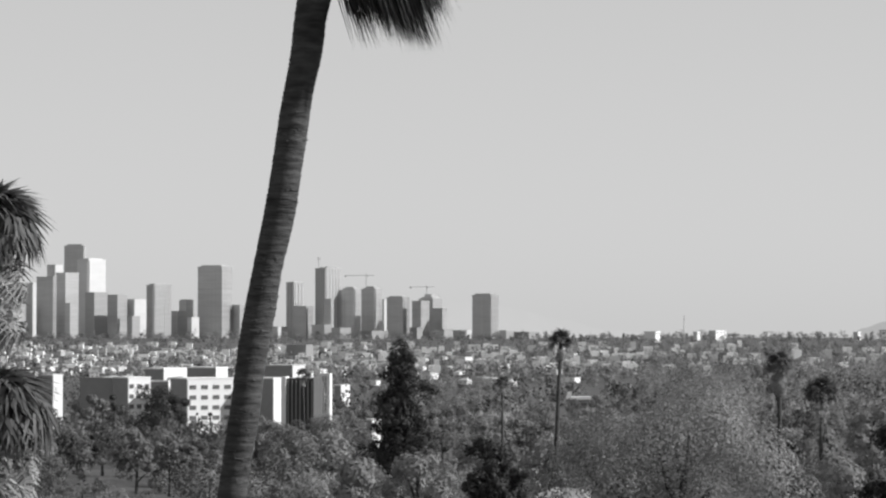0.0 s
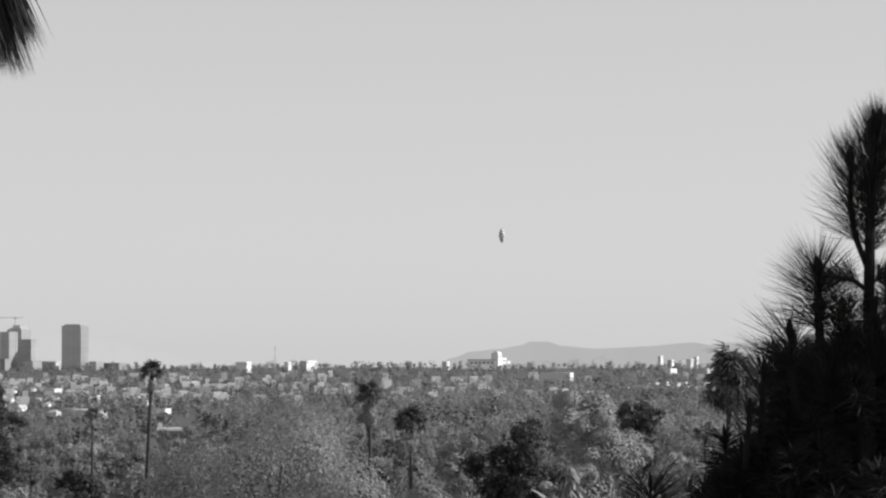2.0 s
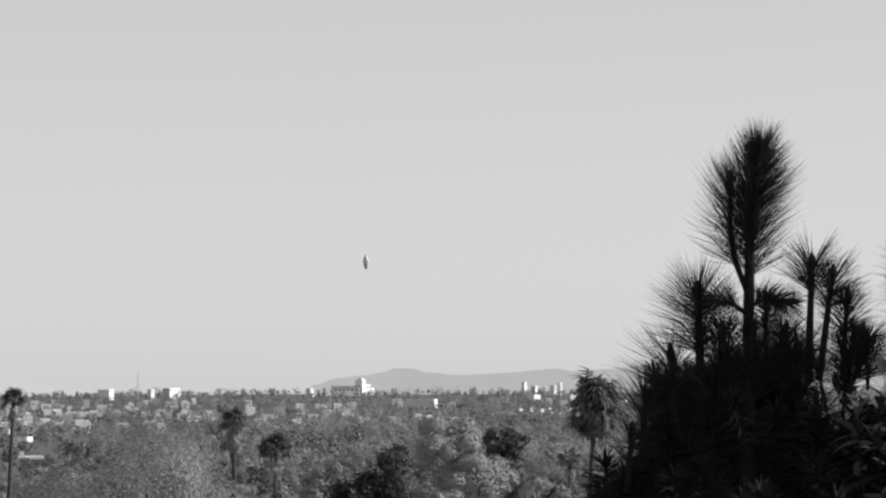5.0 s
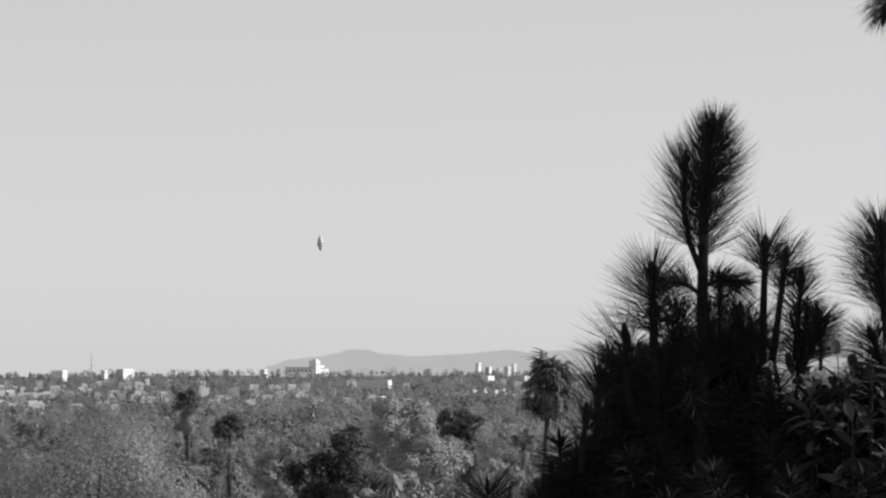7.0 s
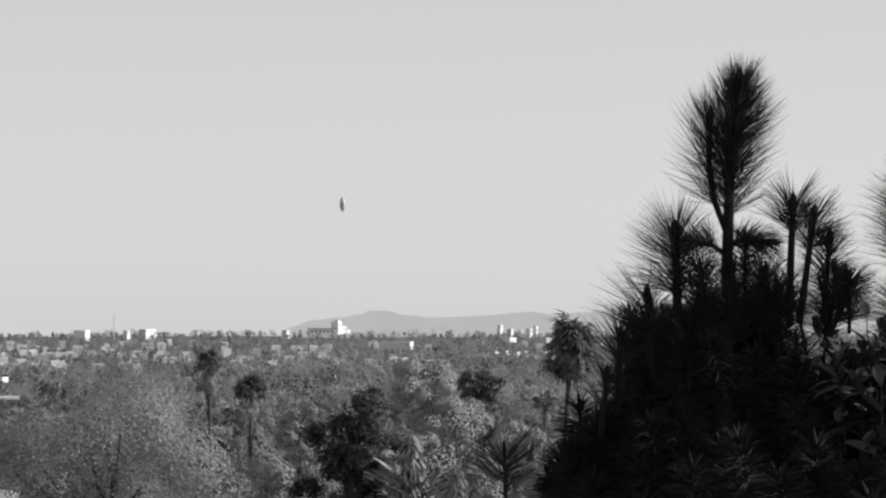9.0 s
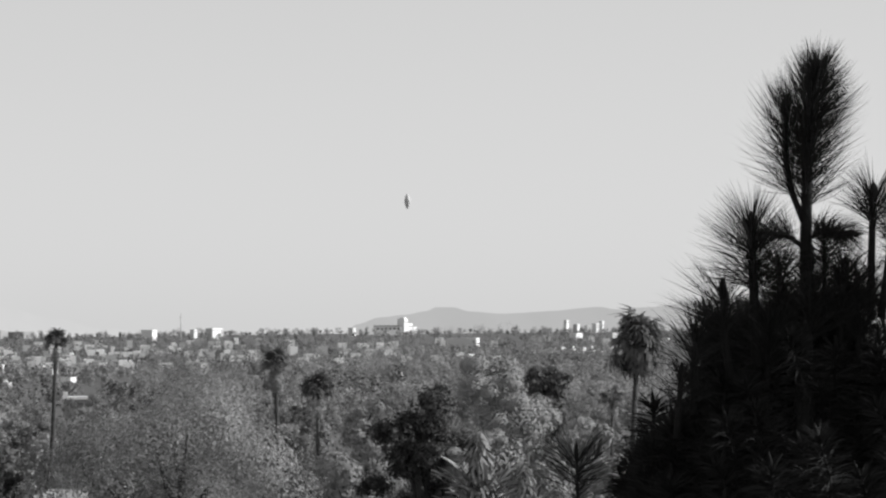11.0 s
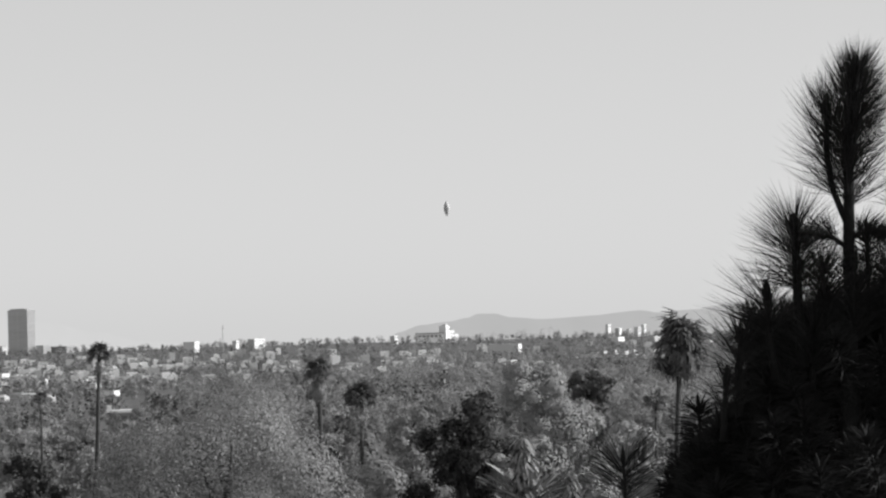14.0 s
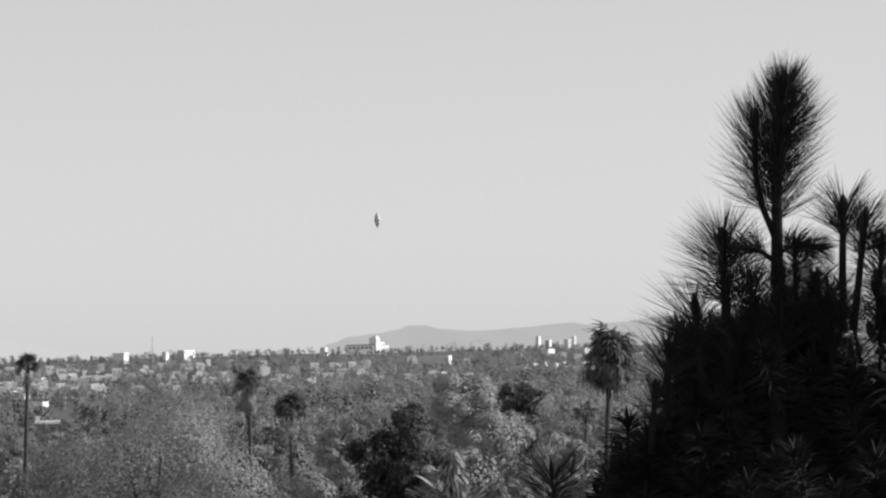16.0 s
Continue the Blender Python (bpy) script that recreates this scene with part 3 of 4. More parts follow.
def stepped_white(at):
    """A white building in steps, before the hill."""
    t = thing("stepped_building", at, "bright white stepped building above far trees", "building")
    t.rotation_euler = (0, 0, radians(48))
    part("tower", box_mesh([(0, 0, -6, 12, 14, 27)]), M_WHITE, t)
    part("tower_top", box_mesh([(1, 1, 27.004, 8, 9, 29.5)]), M_WHITE, t)
    part("lower_wing", box_mesh([(12.004, 0, -6, 27, 14, 19)]), M_WHITE, t)
    part("end_wing", box_mesh([(27.004, -1, -6, 38, 14, 13)]), M_WHITE, t)
    for x, z in ((2, 20), (7.6, 20), (14, 13), (18.5, 13), (23, 13)):
        part("window", box_mesh([(x, -0.3, z, x + 1.8, -0.004, z + 2.4)]), M_GLASS, t)


def long_hall(at):
    t = thing("long_hall", at, "long low grey building beside a white one", "building")
    part("wall", box_mesh([(0, 0, -6, 46, 12, 15.0)]), M_WALL, t)
    part("roof", box_mesh([(-0.6, -0.6, 15.004, 46.6, 12.6, 16.2)]), M_GREY_AND_SHADE, t)
    for i in range(6):
        part("window", box_mesh([(3 + 7 * i, -0.3, 9, 7 + 7 * i, -0.004, 12)]), M_GLASS, t)


long_hall((733.0, 4330.0, 15.0))
stepped_white((783.0, 4330.0, 15.0))
block((690.0, 4300.0, 15.0), 9.0, 9.0, 12.5, 45, M_WALL, M_WHITE, "small bright white house with a pitched end", 1, 2)
block((1108.0, 4300.0, 15.0), 8.0, 10.0, 15.0, 45, M_WALL, M_WALL, "pale apartment block before the hill", 2, 3)
block((1124.0, 4320.0, 15.0), 6.0, 8.0, 19.0, 40, M_WALL, M_WHITE, "slim pale tower block before the hill", 2, 2)
block((1070.0, 4280.0, 15.0), 8.0, 8.0, 14.0, 45, M_WALL, M_WHITE, "low white block beside a slim tower", 1, 2)
block((1090.0, 4290.0, 15.0), 6.0, 7.0, 12.0, 45, M_WALL, M_WALL, "low pale block among far trees", 1, 2)
block((1047.0, 4262.0, 13.9), 5.4, 8.1, 22.0, 45, M_WALL, M_WHITE, "small white tower on the plain", 1, 3)
block((840.7, 3369.0, 9.7), 10.7, 16.1, 10.0, 45, M_WALL, M_WALL, "low white building on the plain", 0, 3)
block((879.3, 3326.0, 9.5), 8.5, 13.8, 10.0, 45, M_WALL, M_WALL, "small white buildings on the plain", 0, 3)
block((553.2, 2644.0, 6.1), 30.4, 24.3, 14.0, 20, M_WALL, M_WALL, "large plain grey hall among far trees", 0, 3)
block((408.2, 1981.0, 2.4), 4.9, 7.6, 10.0, 50, M_WALL, M_WHITE, "small bright white house among trees", 1, 3)
block((532.5, 2290.0, 4.1), 4.8, 5.4, 5.0, 50, M_WALL, M_WALL, "pale flat roof among far trees", 0, 3)
block((560.8, 2374.0, 4.6), 7.4, 7.8, 5.0, 55, M_WALL, M_WHITE, "pale house front among far trees", 1, 3)
block((599.5, 2499.0, 5.3), 5.2, 8.8, 5.0, 50, M_WALL, M_WALL, "pale house among far trees", 0, 3)
block((633.0, 2601.0, 5.8), 4.7, 8.1, 5.0, 60, M_WALL, M_WALL, "small pale house among far trees", 0, 3)
block((662.2, 2670.0, 6.2), 4.7, 6.3, 5.0, 50, M_WALL, M_WHITE, "bright house end among far trees", 1, 3)
block((634.3, 2515.0, 5.4), 8.0, 6.4, 5.0, 45, M_WALL, M_WALL, "pale house of a terrace among far trees", 0, 3)
block((659.5, 2582.0, 5.7), 5.1, 7.1, 5.0, 55, M_WALL, M_WHITE, "bright small house among far trees", 1, 3)
block((632.4, 2436.0, 4.9), 6.2, 5.4, 5.0, 45, M_WALL, M_WALL, "pale house on the far slope", 0, 3)
block((666.7, 2534.0, 5.5), 5.0, 8.3, 5.0, 55, M_WALL, M_WHITE, "bright house on the far slope", 1, 3)
block((624.8, 2331.0, 4.4), 6.7, 5.9, 5.0, 45, M_WALL, M_WALL, "pale low house on the far slope", 0, 3)
block((22.31, 2199.21, 3.2), 12.2, 8.8, 9.0, 45, M_WALL, M_WALL, "pale house row among trees", 0, 3)
mast = thing("radio_mast", (338.5, 3600, 0), "thin grey radio mast on the horizon", "mast")
part("pole", tube([(0, 0, 0), (0, 0, 52.3)], [1.1, 0.5], 6), M_STEEL, mast)
for z in (0.5, 0.7, 0.9):
    part("crossbar", box_mesh([(-1.6, -0.3, z * 52.3, 1.6, 0.3, z * 52.3 + 0.6)]), M_STEEL, mast)

# ---- far woods ----
def woods(name, count, near, far, low, high, mat, seed, label, bearings=(-13, 28), leaves=40, leaf=1.0, flat=1.0):
    """Treetops that nobody could count, as one mesh of leaf sprays."""
    rng = np.random.default_rng(seed)
    cs, ns = [], []
    for i in range(count):
        dist = 1 / rng.uniform(1 / far, 1 / near)
        x = dist * math.tan(radians(rng.uniform(*bearings)))
        h = rng.uniform(low, high) * (1.3 if rng.uniform() < 0.10 else 1.0)
        r = h * rng.uniform(0.3, 0.62)
        lumps = [(rng.normal(0, r * 0.5), rng.normal(0, r * 0.4), h * rng.uniform(0.4, 0.75), r * rng.uniform(0.45, 0.8), r * rng.uniform(0.45, 0.8), r * rng.uniform(0.4, 0.7) * flat) for _ in range(3)]
        lumps.append((0, 0, h * 0.3, r * 0.7, r * 0.7, h * 0.3))
        c, o = crown_points(lumps, leaves, rng, 0.6)
        cs.append(c + (x, dist, land(x, dist)))
        ns.append(o)
    ob = part(name, leaf_mesh(np.concatenate(cs), np.concatenate(ns) + (0, 0, 0.3), leaf, rng, 0.75, tumble=0.13), mat)
    return tagged(ob, label, "woods", kind="stuff")


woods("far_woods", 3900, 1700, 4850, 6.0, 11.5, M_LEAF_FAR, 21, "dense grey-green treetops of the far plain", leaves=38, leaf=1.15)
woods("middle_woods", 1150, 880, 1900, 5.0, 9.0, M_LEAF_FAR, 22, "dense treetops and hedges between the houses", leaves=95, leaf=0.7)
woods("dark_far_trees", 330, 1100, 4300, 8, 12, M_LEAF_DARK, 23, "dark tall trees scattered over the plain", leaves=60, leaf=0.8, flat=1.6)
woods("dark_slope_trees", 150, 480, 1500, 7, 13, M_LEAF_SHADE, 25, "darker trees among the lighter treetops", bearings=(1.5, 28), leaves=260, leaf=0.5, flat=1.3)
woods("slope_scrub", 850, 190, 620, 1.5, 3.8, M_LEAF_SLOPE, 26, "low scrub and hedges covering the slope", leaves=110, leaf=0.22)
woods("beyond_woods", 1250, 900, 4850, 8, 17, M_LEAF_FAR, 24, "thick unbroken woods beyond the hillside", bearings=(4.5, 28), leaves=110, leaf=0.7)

woods("horizon_trees", 420, 3900, 4860, 8, 17, M_FARTREE, 27, "uneven treetops along the horizon, haze in their pale colour", leaves=150, leaf=0.9, flat=1.0)


# ---- town trees ----
def tree_kind(i, leaves, leaf, mat, group, label):
    return tree((-900, -60 - 20 * i, land(0, 0)), 10.0, (3.6, 4.4, 3.0, 4.0, 2.2, 3.4)[i % 6], label, leaves, leaf, mat, 40 + i, base=(0.25, 0.35, 0.12, 0.2, 0.05, 0.3)[i % 6], lumps=(8, 9, 7, 10, 7, 8)[i % 6], group=group, big=1.25, clumps=9, fuzz=0.02)


def drop_thing(k):
    for o in list(k.children_recursive) + [k]:
        bpy.data.objects.remove(o)


def scatter(kinds, count, near, far, scale, bearings, seed, keep=None):
    rng = np.random.default_rng(seed)
    for i in range(count):
        dist = 1 / rng.uniform(1 / far, 1 / near)
        x = dist * math.tan(radians(rng.uniform(*bearings)))
        s = rng.uniform(*scale)
        if keep and not keep(x, dist):
            continue
        m = pose(x, dist, land(x, dist) - 0.2, 0, 0, rng.uniform(0, 360)) @ Matrix.Diagonal((s * rng.uniform(0.85, 1.2), s * rng.uniform(0.85, 1.2), s, 1))
        copy_thing(kinds[int(rng.integers(0, len(kinds)))], m)


far_kinds = [tree_kind(i, 1700, 0.32, M_LEAF_MID, "town trees", "leafy grey-green town tree among other trees") for i in range(6)]
scatter(far_kinds, 160, 470, 1050, (0.8, 1.35), (-13, 27), 31)
near_kinds = [tree_kind(i, 4600, 0.13, M_LEAF_SLOPE, "hillside trees", "bushy tree on the slope below the viewpoint") for i in range(6)]
scatter(near_kinds, 92, 230, 470, (0.7, 1.1), (-13, 27), 32)
for k in far_kinds + near_kinds:
    drop_thing(k)


def canopy(count, near, far, low, high, bearings, leaves, leaf, seed, label):
    """Trees too many to tell apart, as one mesh of leaves."""
    rng = np.random.default_rng(seed)
    cs, ns = [], []
    for i in range(count):
        dist = 1 / rng.uniform(1 / far, 1 / near)
        x = dist * math.tan(radians(rng.uniform(*bearings)))
        h = rng.uniform(low, high)
        c, o = crown_points(lumpy(rng, h * rng.uniform(0.34, 0.52), h, 0.1 * h, 7), leaves, rng, 0.8)
        cs.append(c + (x, dist, land(x, dist)))
        ns.append(o)
    ob = part("town_woods", leaf_mesh(np.concatenate(cs), np.concatenate(ns) + (0, 0, 0.3), leaf, rng, tumble=0.12), M_LEAF_MID)
    tagged(ob, label, "woods", kind="stuff")


canopy(200, 470, 1250, 8, 14, (-13, 27), 900, 0.36, 36, "crowded treetops between the streets of the plain")


# ---- palms ----
def frond_mesh(rng, stalk, radius, segments, droop, name, wide=0.032):
    """A fan leaf: a stalk along x and narrow pointed blades spread at its end."""
    v, f = [], []

    def blade(p, q, w):
        d = (q - p)
        s = np.cross(d, (0, 0, 1.0))
        s /= np.linalg.norm(s) + 1e-9
        m = p + d * 0.55 + np.array([0, 0, 0.08 * radius])
        tip = q - np.array([0, 0, droop * radius])
        o = len(v)
        v.extend([p - s * w * 0.4, p + s * w * 0.4, m + s * w, m - s * w, tip])
        f.extend([(o, o + 1, o + 2, o + 3), (o + 3, o + 2, o + 4)])
    e = np.array([stalk, 0, 0.15 * stalk])
    blade(np.zeros(3), e + (0.1, 0, 0.0), 0.035)
    for i in range(segments):
        a = radians(-105 + 210 * i / (segments - 1)) + rng.normal(0, 0.05)
        l = radius * (1 - 0.25 * abs(a) / 2.0) * rng.uniform(0.85, 1.1)
        blade(e, e + np.array([math.cos(a) * l, math.sin(a) * l, rng.normal(0, 0.07) * radius]), wide * radius)
    return from_arrays(name, v, f)


frng = np.random.default_rng(5)
FRONDS = [frond_mesh(frng, 0.85, 0.95, 32, 0.6, "green_frond") for _ in range(3)]
for m in FRONDS:
    m.materials.append(M_FROND)
DEAD = [frond_mesh(frng, 0.7, 0.9, 14, 0.5, "dead_frond") for _ in range(3)]
for m in DEAD:
    m.materials.append(M_DEAD_FROND)
RAGGED = [frond_mesh(frng, 0.6, 0.85, 17, 0.75, "ragged_frond", 0.075) for _ in range(3)]
for m in RAGGED:
    m.materials.append(M_FROND)
STIFF = [frond_mesh(frng, 0.9, 1.0, 13, 0.4, "stiff_frond", 0.085) for _ in range(3)]
for m in STIFF:
    m.materials.append(M_FROND)


def palm(foot, path, radii, label, green=26, dead=22, size=1.0, seed=1, wind=(0, 0), dead_side=None, rings=False, group="palms", skirt=1.3):
    """A fan palm: path runs up from the foot, in world places."""
    rng = np.random.default_rng(seed)
    t = thing("palm_tree", foot, label, "palm", group)
    rel = [Vector(p) - Vector(foot) for p in path]
    if rings:
        pts, rs = [], []
        n = 340
        for i in range(n):
            k = i / (n - 1) * (len(rel) - 1)
            j = min(int(k), len(rel) - 2)
            u = k - j
            p0, p1, p2, p3 = rel[max(j - 1, 0)], rel[j], rel[j + 1], rel[min(j + 2, len(rel) - 1)]
            q = 0.5 * ((2 * p1) + (p2 - p0) * u + (2 * p0 - 5 * p1 + 4 * p2 - p3) * u * u + (3 * p1 - p0 - 3 * p2 + p3) * u ** 3)
            pts.append(q + Vector((0.008 * math.sin(i * 0.13) * math.sin(i * 0.05), 0, 0)))
            r = radii[j] + (radii[j + 1] - radii[j]) * u
            rs.append(r * (1.0 + (0.014 if i % 2 else -0.012) + rng.normal(0, 0.012) + 0.045 * math.sin(i * 0.11) * math.sin(i * 0.063 + 1)))
        part("trunk", tube(pts, rs, 18), M_PALM_TRUNK, t)
        for i in range(150):                     # old leaf bases that stand out of the bark
            k = int(rng.integers(30, n - 40))
            a = rng.uniform(-2.2, 1.0)
            w, h, o = rng.uniform(0.025, 0.07), rng.uniform(0.008, 0.02), rs[k] * 0.985
            c, d = Vector((math.cos(a), math.sin(a), 0)), Vector((-math.sin(a), math.cos(a), rng.uniform(-0.15, 0.15)))
            q = pts[k] + c * o
            e = c * rng.uniform(0.005, 0.012)
            v = [q - d * w, q + d * w, q + d * w * 0.8 + Vector((0, 0, h)) + e, q - d * w * 0.8 + Vector((0, 0, h)) + e, q - d * w + Vector((0, 0, 2.2 * h)), q + d * w + Vector((0, 0, 2.2 * h))]
            part("leaf_scar", from_arrays("leaf_scar", v, [(0, 1, 2, 3), (3, 2, 5, 4), (0, 3, 4), (1, 5, 2)]), M_PALM_TRUNK, t)
    else:
        part("trunk", tube(rel, radii, 9), M_PALM_TRUNK, t)
    top = rel[-1]
    for i in range(green):
        el = radians(rng.uniform(-25, 80) if wind == (0, 0) else rng.uniform(-75, 78))
        az = i * 2.399 + rng.uniform(-0.3, 0.3) if wind == (0, 0) else rng.normal(0.1, 1.5)
        m = Matrix.Translation(top + Vector((0, 0, 0.1 * size)) - Vector((0.25 * wind[0], 0, 1.0)) * size * (wind[0] != 0) * rng.uniform(0, 1.1)) @ Matrix.Rotation(az, 4, "Z") @ Matrix.Rotation(-el, 4, "Y") @ Matrix.Rotation(rng.uniform(-0.4, 0.4), 4, "X")
        ob = part("frond", (STIFF if foot[1] > 150 else RAGGED if foot[1] > 50 else FRONDS)[i % 3], None, t)
        ob.matrix_basis = m @ Matrix.Diagonal((size, size, size, 1))
    for i in range(dead):
        az = i * 2.399 + rng.uniform(-0.3, 0.3)
        if dead_side is not None:
            az = radians(dead_side) + rng.uniform(-1.3, 1.3)
        el = radians(rng.uniform(-86, -52))
        m = Matrix.Translation(top - Vector((0, 0, rng.uniform(0, skirt) * size))) @ Matrix.Rotation(az, 4, "Z") @ Matrix.Rotation(-el, 4, "Y") @ Matrix.Rotation(rng.uniform(-0.7, 0.7), 4, "X")
        ob = part("dead_frond", DEAD[i % 3], None, t)
        ob.matrix_basis = m @ Matrix.Diagonal((size, size, size, 1))
    return t


near_palm = palm((-2.944, 29.77, land(0, 29)), [(-2.944, 29.77, land(0, 29)), (-2.593, 29.36, 36.91), (-2.433, 29.36, 38.00), (-2.303, 29.36, 38.89), (-2.163, 29.36, 39.84), (-2.013, 29.36, 40.68), (-1.833, 29.36, 41.60), (-1.723, 29.36, 42.34), (-1.593, 29.36, 43.10), (-1.493, 29.36, 43.76), (-1.263, 29.36, 44.75), (-0.813, 29.36, 45.54), (-0.553, 29.36, 46.02)],
                 [0.24, 0.2, 0.170, 0.176, 0.179, 0.170, 0.176, 0.176, 0.183, 0.196, 0.215, 0.22, 0.2], "tall leaning fan palm with ringed dark trunk", 30, 0, 1.0, 3, rings=True)


def thatch(owner, centre, radius, top, bottom, bundles, seed):
    """Old fronds that hang straight down round the crown's foot, as bundles of narrow strips."""
    rng = np.random.default_rng(seed)
    o = Vector(owner.location)
    for i in range(bundles):
        a = i * 2.399
        bx, by = centre[0] + radius * math.cos(a) * rng.uniform(0.4, 0.9), centre[1] + radius * math.sin(a) * rng.uniform(0.4, 0.9)
        low = bottom + rng.uniform(-0.05, 0.45)
        v, f = [], []
        for k in range(46):
            x, y = bx + rng.normal(0, 0.07), by + rng.normal(0, 0.07)
            z1 = low + abs(rng.normal(0, 0.1))
            w = rng.uniform(0.006, 0.014)
            sx = rng.normal(0, 0.07) + 0.10
            c, s = math.cos(a + rng.normal(0, 0.8)) * w, math.sin(a + rng.normal(0, 0.8)) * w
            n = len(v)
            v += [(x - c * 2 - 0.1 * math.cos(a) - 0.85, y - s * 2, top), (x + c * 2 - 0.1 * math.cos(a) - 0.85, y + s * 2, top), (x - 0.3 + c * 1.5, y + s * 1.5, (top + z1) / 2), (x - 0.3 - c * 1.5, y - s * 1.5, (top + z1) / 2), (x + sx, y, z1)]
            f += [(n, n + 1, n + 2, n + 3), (n + 3, n + 2, n + 4)]
        part("dead_frond", from_arrays("hanging_frond", [Vector(q) - o for q in v], f), M_THATCH, owner)


thatch(near_palm, (-0.573, 29.36, 44.43), 0.509, 45.753, 43.127, 40, 8)


def simple_palm(x, y, top_z, foot_x, radius, label, size, seed, green=24, dead=16, skirt=1.0):
    g = land(foot_x, y)
    palm((foot_x, y, g), [(foot_x, y, g), (foot_x + (x - foot_x) * 0.6, y, g + (top_z - g) * 0.5), (x, y, top_z)], [radius * 1.4, radius, radius * 0.9], label, green, dead, size, seed, skirt=skirt, wind=(1, 0) if "windblown" in label else (0, 0))


simple_palm(-15.10, 88.01, 43.06, -15.86, 0.20, "shaggy fan palm with hanging dead fronds", 1.35, 11, 50, 70, 1.7)
simple_palm(-13.60, 80.73, 37.02, -13.95, 0.20, "lower shaggy fan palm with pale hanging fronds", 1.35, 12, 50, 70, 1.7)
simple_palm(18.74, 400.0, 36.97, 17.12, 0.33, "slim tall fan palm standing over the trees", 1.35, 13, 30, 16, 1.0)
simple_palm(43.10, 330.0, 34.61, 43.24, 0.26, "shaggy fan palm among hillside trees", 1.30, 14, 34, 60, 1.7)
simple_palm(44.02, 300.0, 31.64, 43.82, 0.22, "fan palm with open crown among trees", 1.45, 15, 36, 8, 1.0)
simple_palm(55.00, 200.0, 38.65, 53.30, 0.22, "leaning windblown fan palm beside the pine", 1.50, 16, 70, 22, 1.0)
simple_palm(13.19, 540.41, 27.56, 13.19, 0.25, "small fan palm among town trees", 1.10, 17, 22, 14, 1.0)
simple_palm(-39.91, 769.21, 24.54, -39.24, 0.28, "fan palm before a dark ribbed hall", 1.50, 18, 24, 8, 1.0)
simple_palm(68.67, 260.0, 31.61, 68.09, 0.16, "small fan palm beside a slope", 0.90, 19, 20, 10, 1.0)

# ---- single trees near by ----
tree((-4.83, 342.81, 12.51), 25.6, 4.6, "tall dense dark ragged conifer above the houses", 26000, 0.190, M_LEAF_DARK, 51, 0.30, 50, big=1.45, cone=True, clumps=5, fuzz=0.015)
tree((0.67, 519.61, 6.94), 14.95, 1.35, "narrow dark cypress among trees", 1500, 0.250, M_LEAF_DARK, 52, 0.05, 10)
tree((1.56, 72.41, 25.47), 11.55, 1.05, "dark bushy tree on the slope", 18000, 0.055, M_LEAF_DARK, 53, 0.72, 26, big=0.8, clumps=6)
tree((-6.61, 218.01, 17.49), 11.91, 2.83, "bushy grey tree on the slope", 6000, 0.200, M_LEAF, 54, 0.20, 18)
tree((-2.16, 249.21, 16.22), 12.14, 3.78, "spreading leafy tree on the slope", 6000, 0.200, M_LEAF, 55, 0.20, 18)
tree((6.93, 75.0, 25.05), 13.52, 3.71, "large round tree with small glittering pale leaves", 68000, 0.050, M_LEAF_PALE, 56, 0.30, 40)
tree((4.95, 80.0, 24.63), 12.89, 2.34, "open tree with small pale leaves", 36000, 0.050, M_LEAF_PALE, 66, 0.35, 24)
tree((21.60, 95.0, 23.38), 15.0, 3.2, "big lumpy leafy tree on the slope", 105000, 0.052, M_LEAF_DEEP, 57, 0.35, 18, big=1.02, tumble=0.10, fuzz=0.005, clumps=16, clump=(0.20, 0.36))
# dark leaves here paint the shadow side of the lit tree group
tree((15.80, 84.0, 24.30), 14.3, 2.2, "dark-leaved tree standing in for the tree group's shaded side", 34000, 0.075, M_LEAF_DARK, 58, 0.30, 30, big=0.85, clumps=7, fuzz=0.03)
tree((23.73, 92.0, 23.63), 13.86, 1.76, "soft drooping grey-green tree", 34000, 0.052, M_LEAF_DEEP, 59, 0.30, 11, big=1.02, tumble=0.10, fuzz=0.008, clumps=14, clump=(0.2, 0.36))
tree((17.41, 82.0, 24.47), 12.88, 1.22, "leafy tree top lit from the side", 24000, 0.052, M_LEAF_DEEP, 60, 0.45, 9, big=1.0, tumble=0.10, fuzz=0.008, clumps=12)
tree((20.32, 130.0, 20.88), 13.21, 2.05, "wispy shrub-like tree on the slope", 8000, 0.120, M_LEAF, 61, 0.20, 16)
tree((-78.32, 727.61, 2.30), 21.82, 7.24, "dark tree before a white building", 4000, 0.350, M_LEAF_DARK, 62, 0.10, 14)
tree((-71.30, 717.21, 2.53), 19.96, 3.88, "dark tree before a white building", 2000, 0.350, M_LEAF_DARK, 63, 0.10, 10)
tree((-63.00, 686.01, 3.23), 14.99, 1.19, "narrow dark cypress before a white building", 900, 0.250, M_LEAF_DARK, 64, 0.05, 8)
tree((-59.89, 686.01, 3.23), 16.03, 1.19, "narrow dark cypress before a white building", 900, 0.250, M_LEAF_DARK, 65, 0.05, 8)
tree((-87.84, 706.81, 2.76), 21.51, 1.99, "narrow dark cypress beside a grey wall", 1400, 0.250, M_LEAF_DARK, 67, 0.05, 8)
tree((-94.24, 717.21, 2.53), 19.65, 3.41, "leafy tree before a grey wall", 2000, 0.350, M_LEAF, 68, 0.10, 10)
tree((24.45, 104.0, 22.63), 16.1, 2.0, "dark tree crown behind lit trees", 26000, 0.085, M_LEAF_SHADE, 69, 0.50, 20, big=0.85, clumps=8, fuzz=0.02)
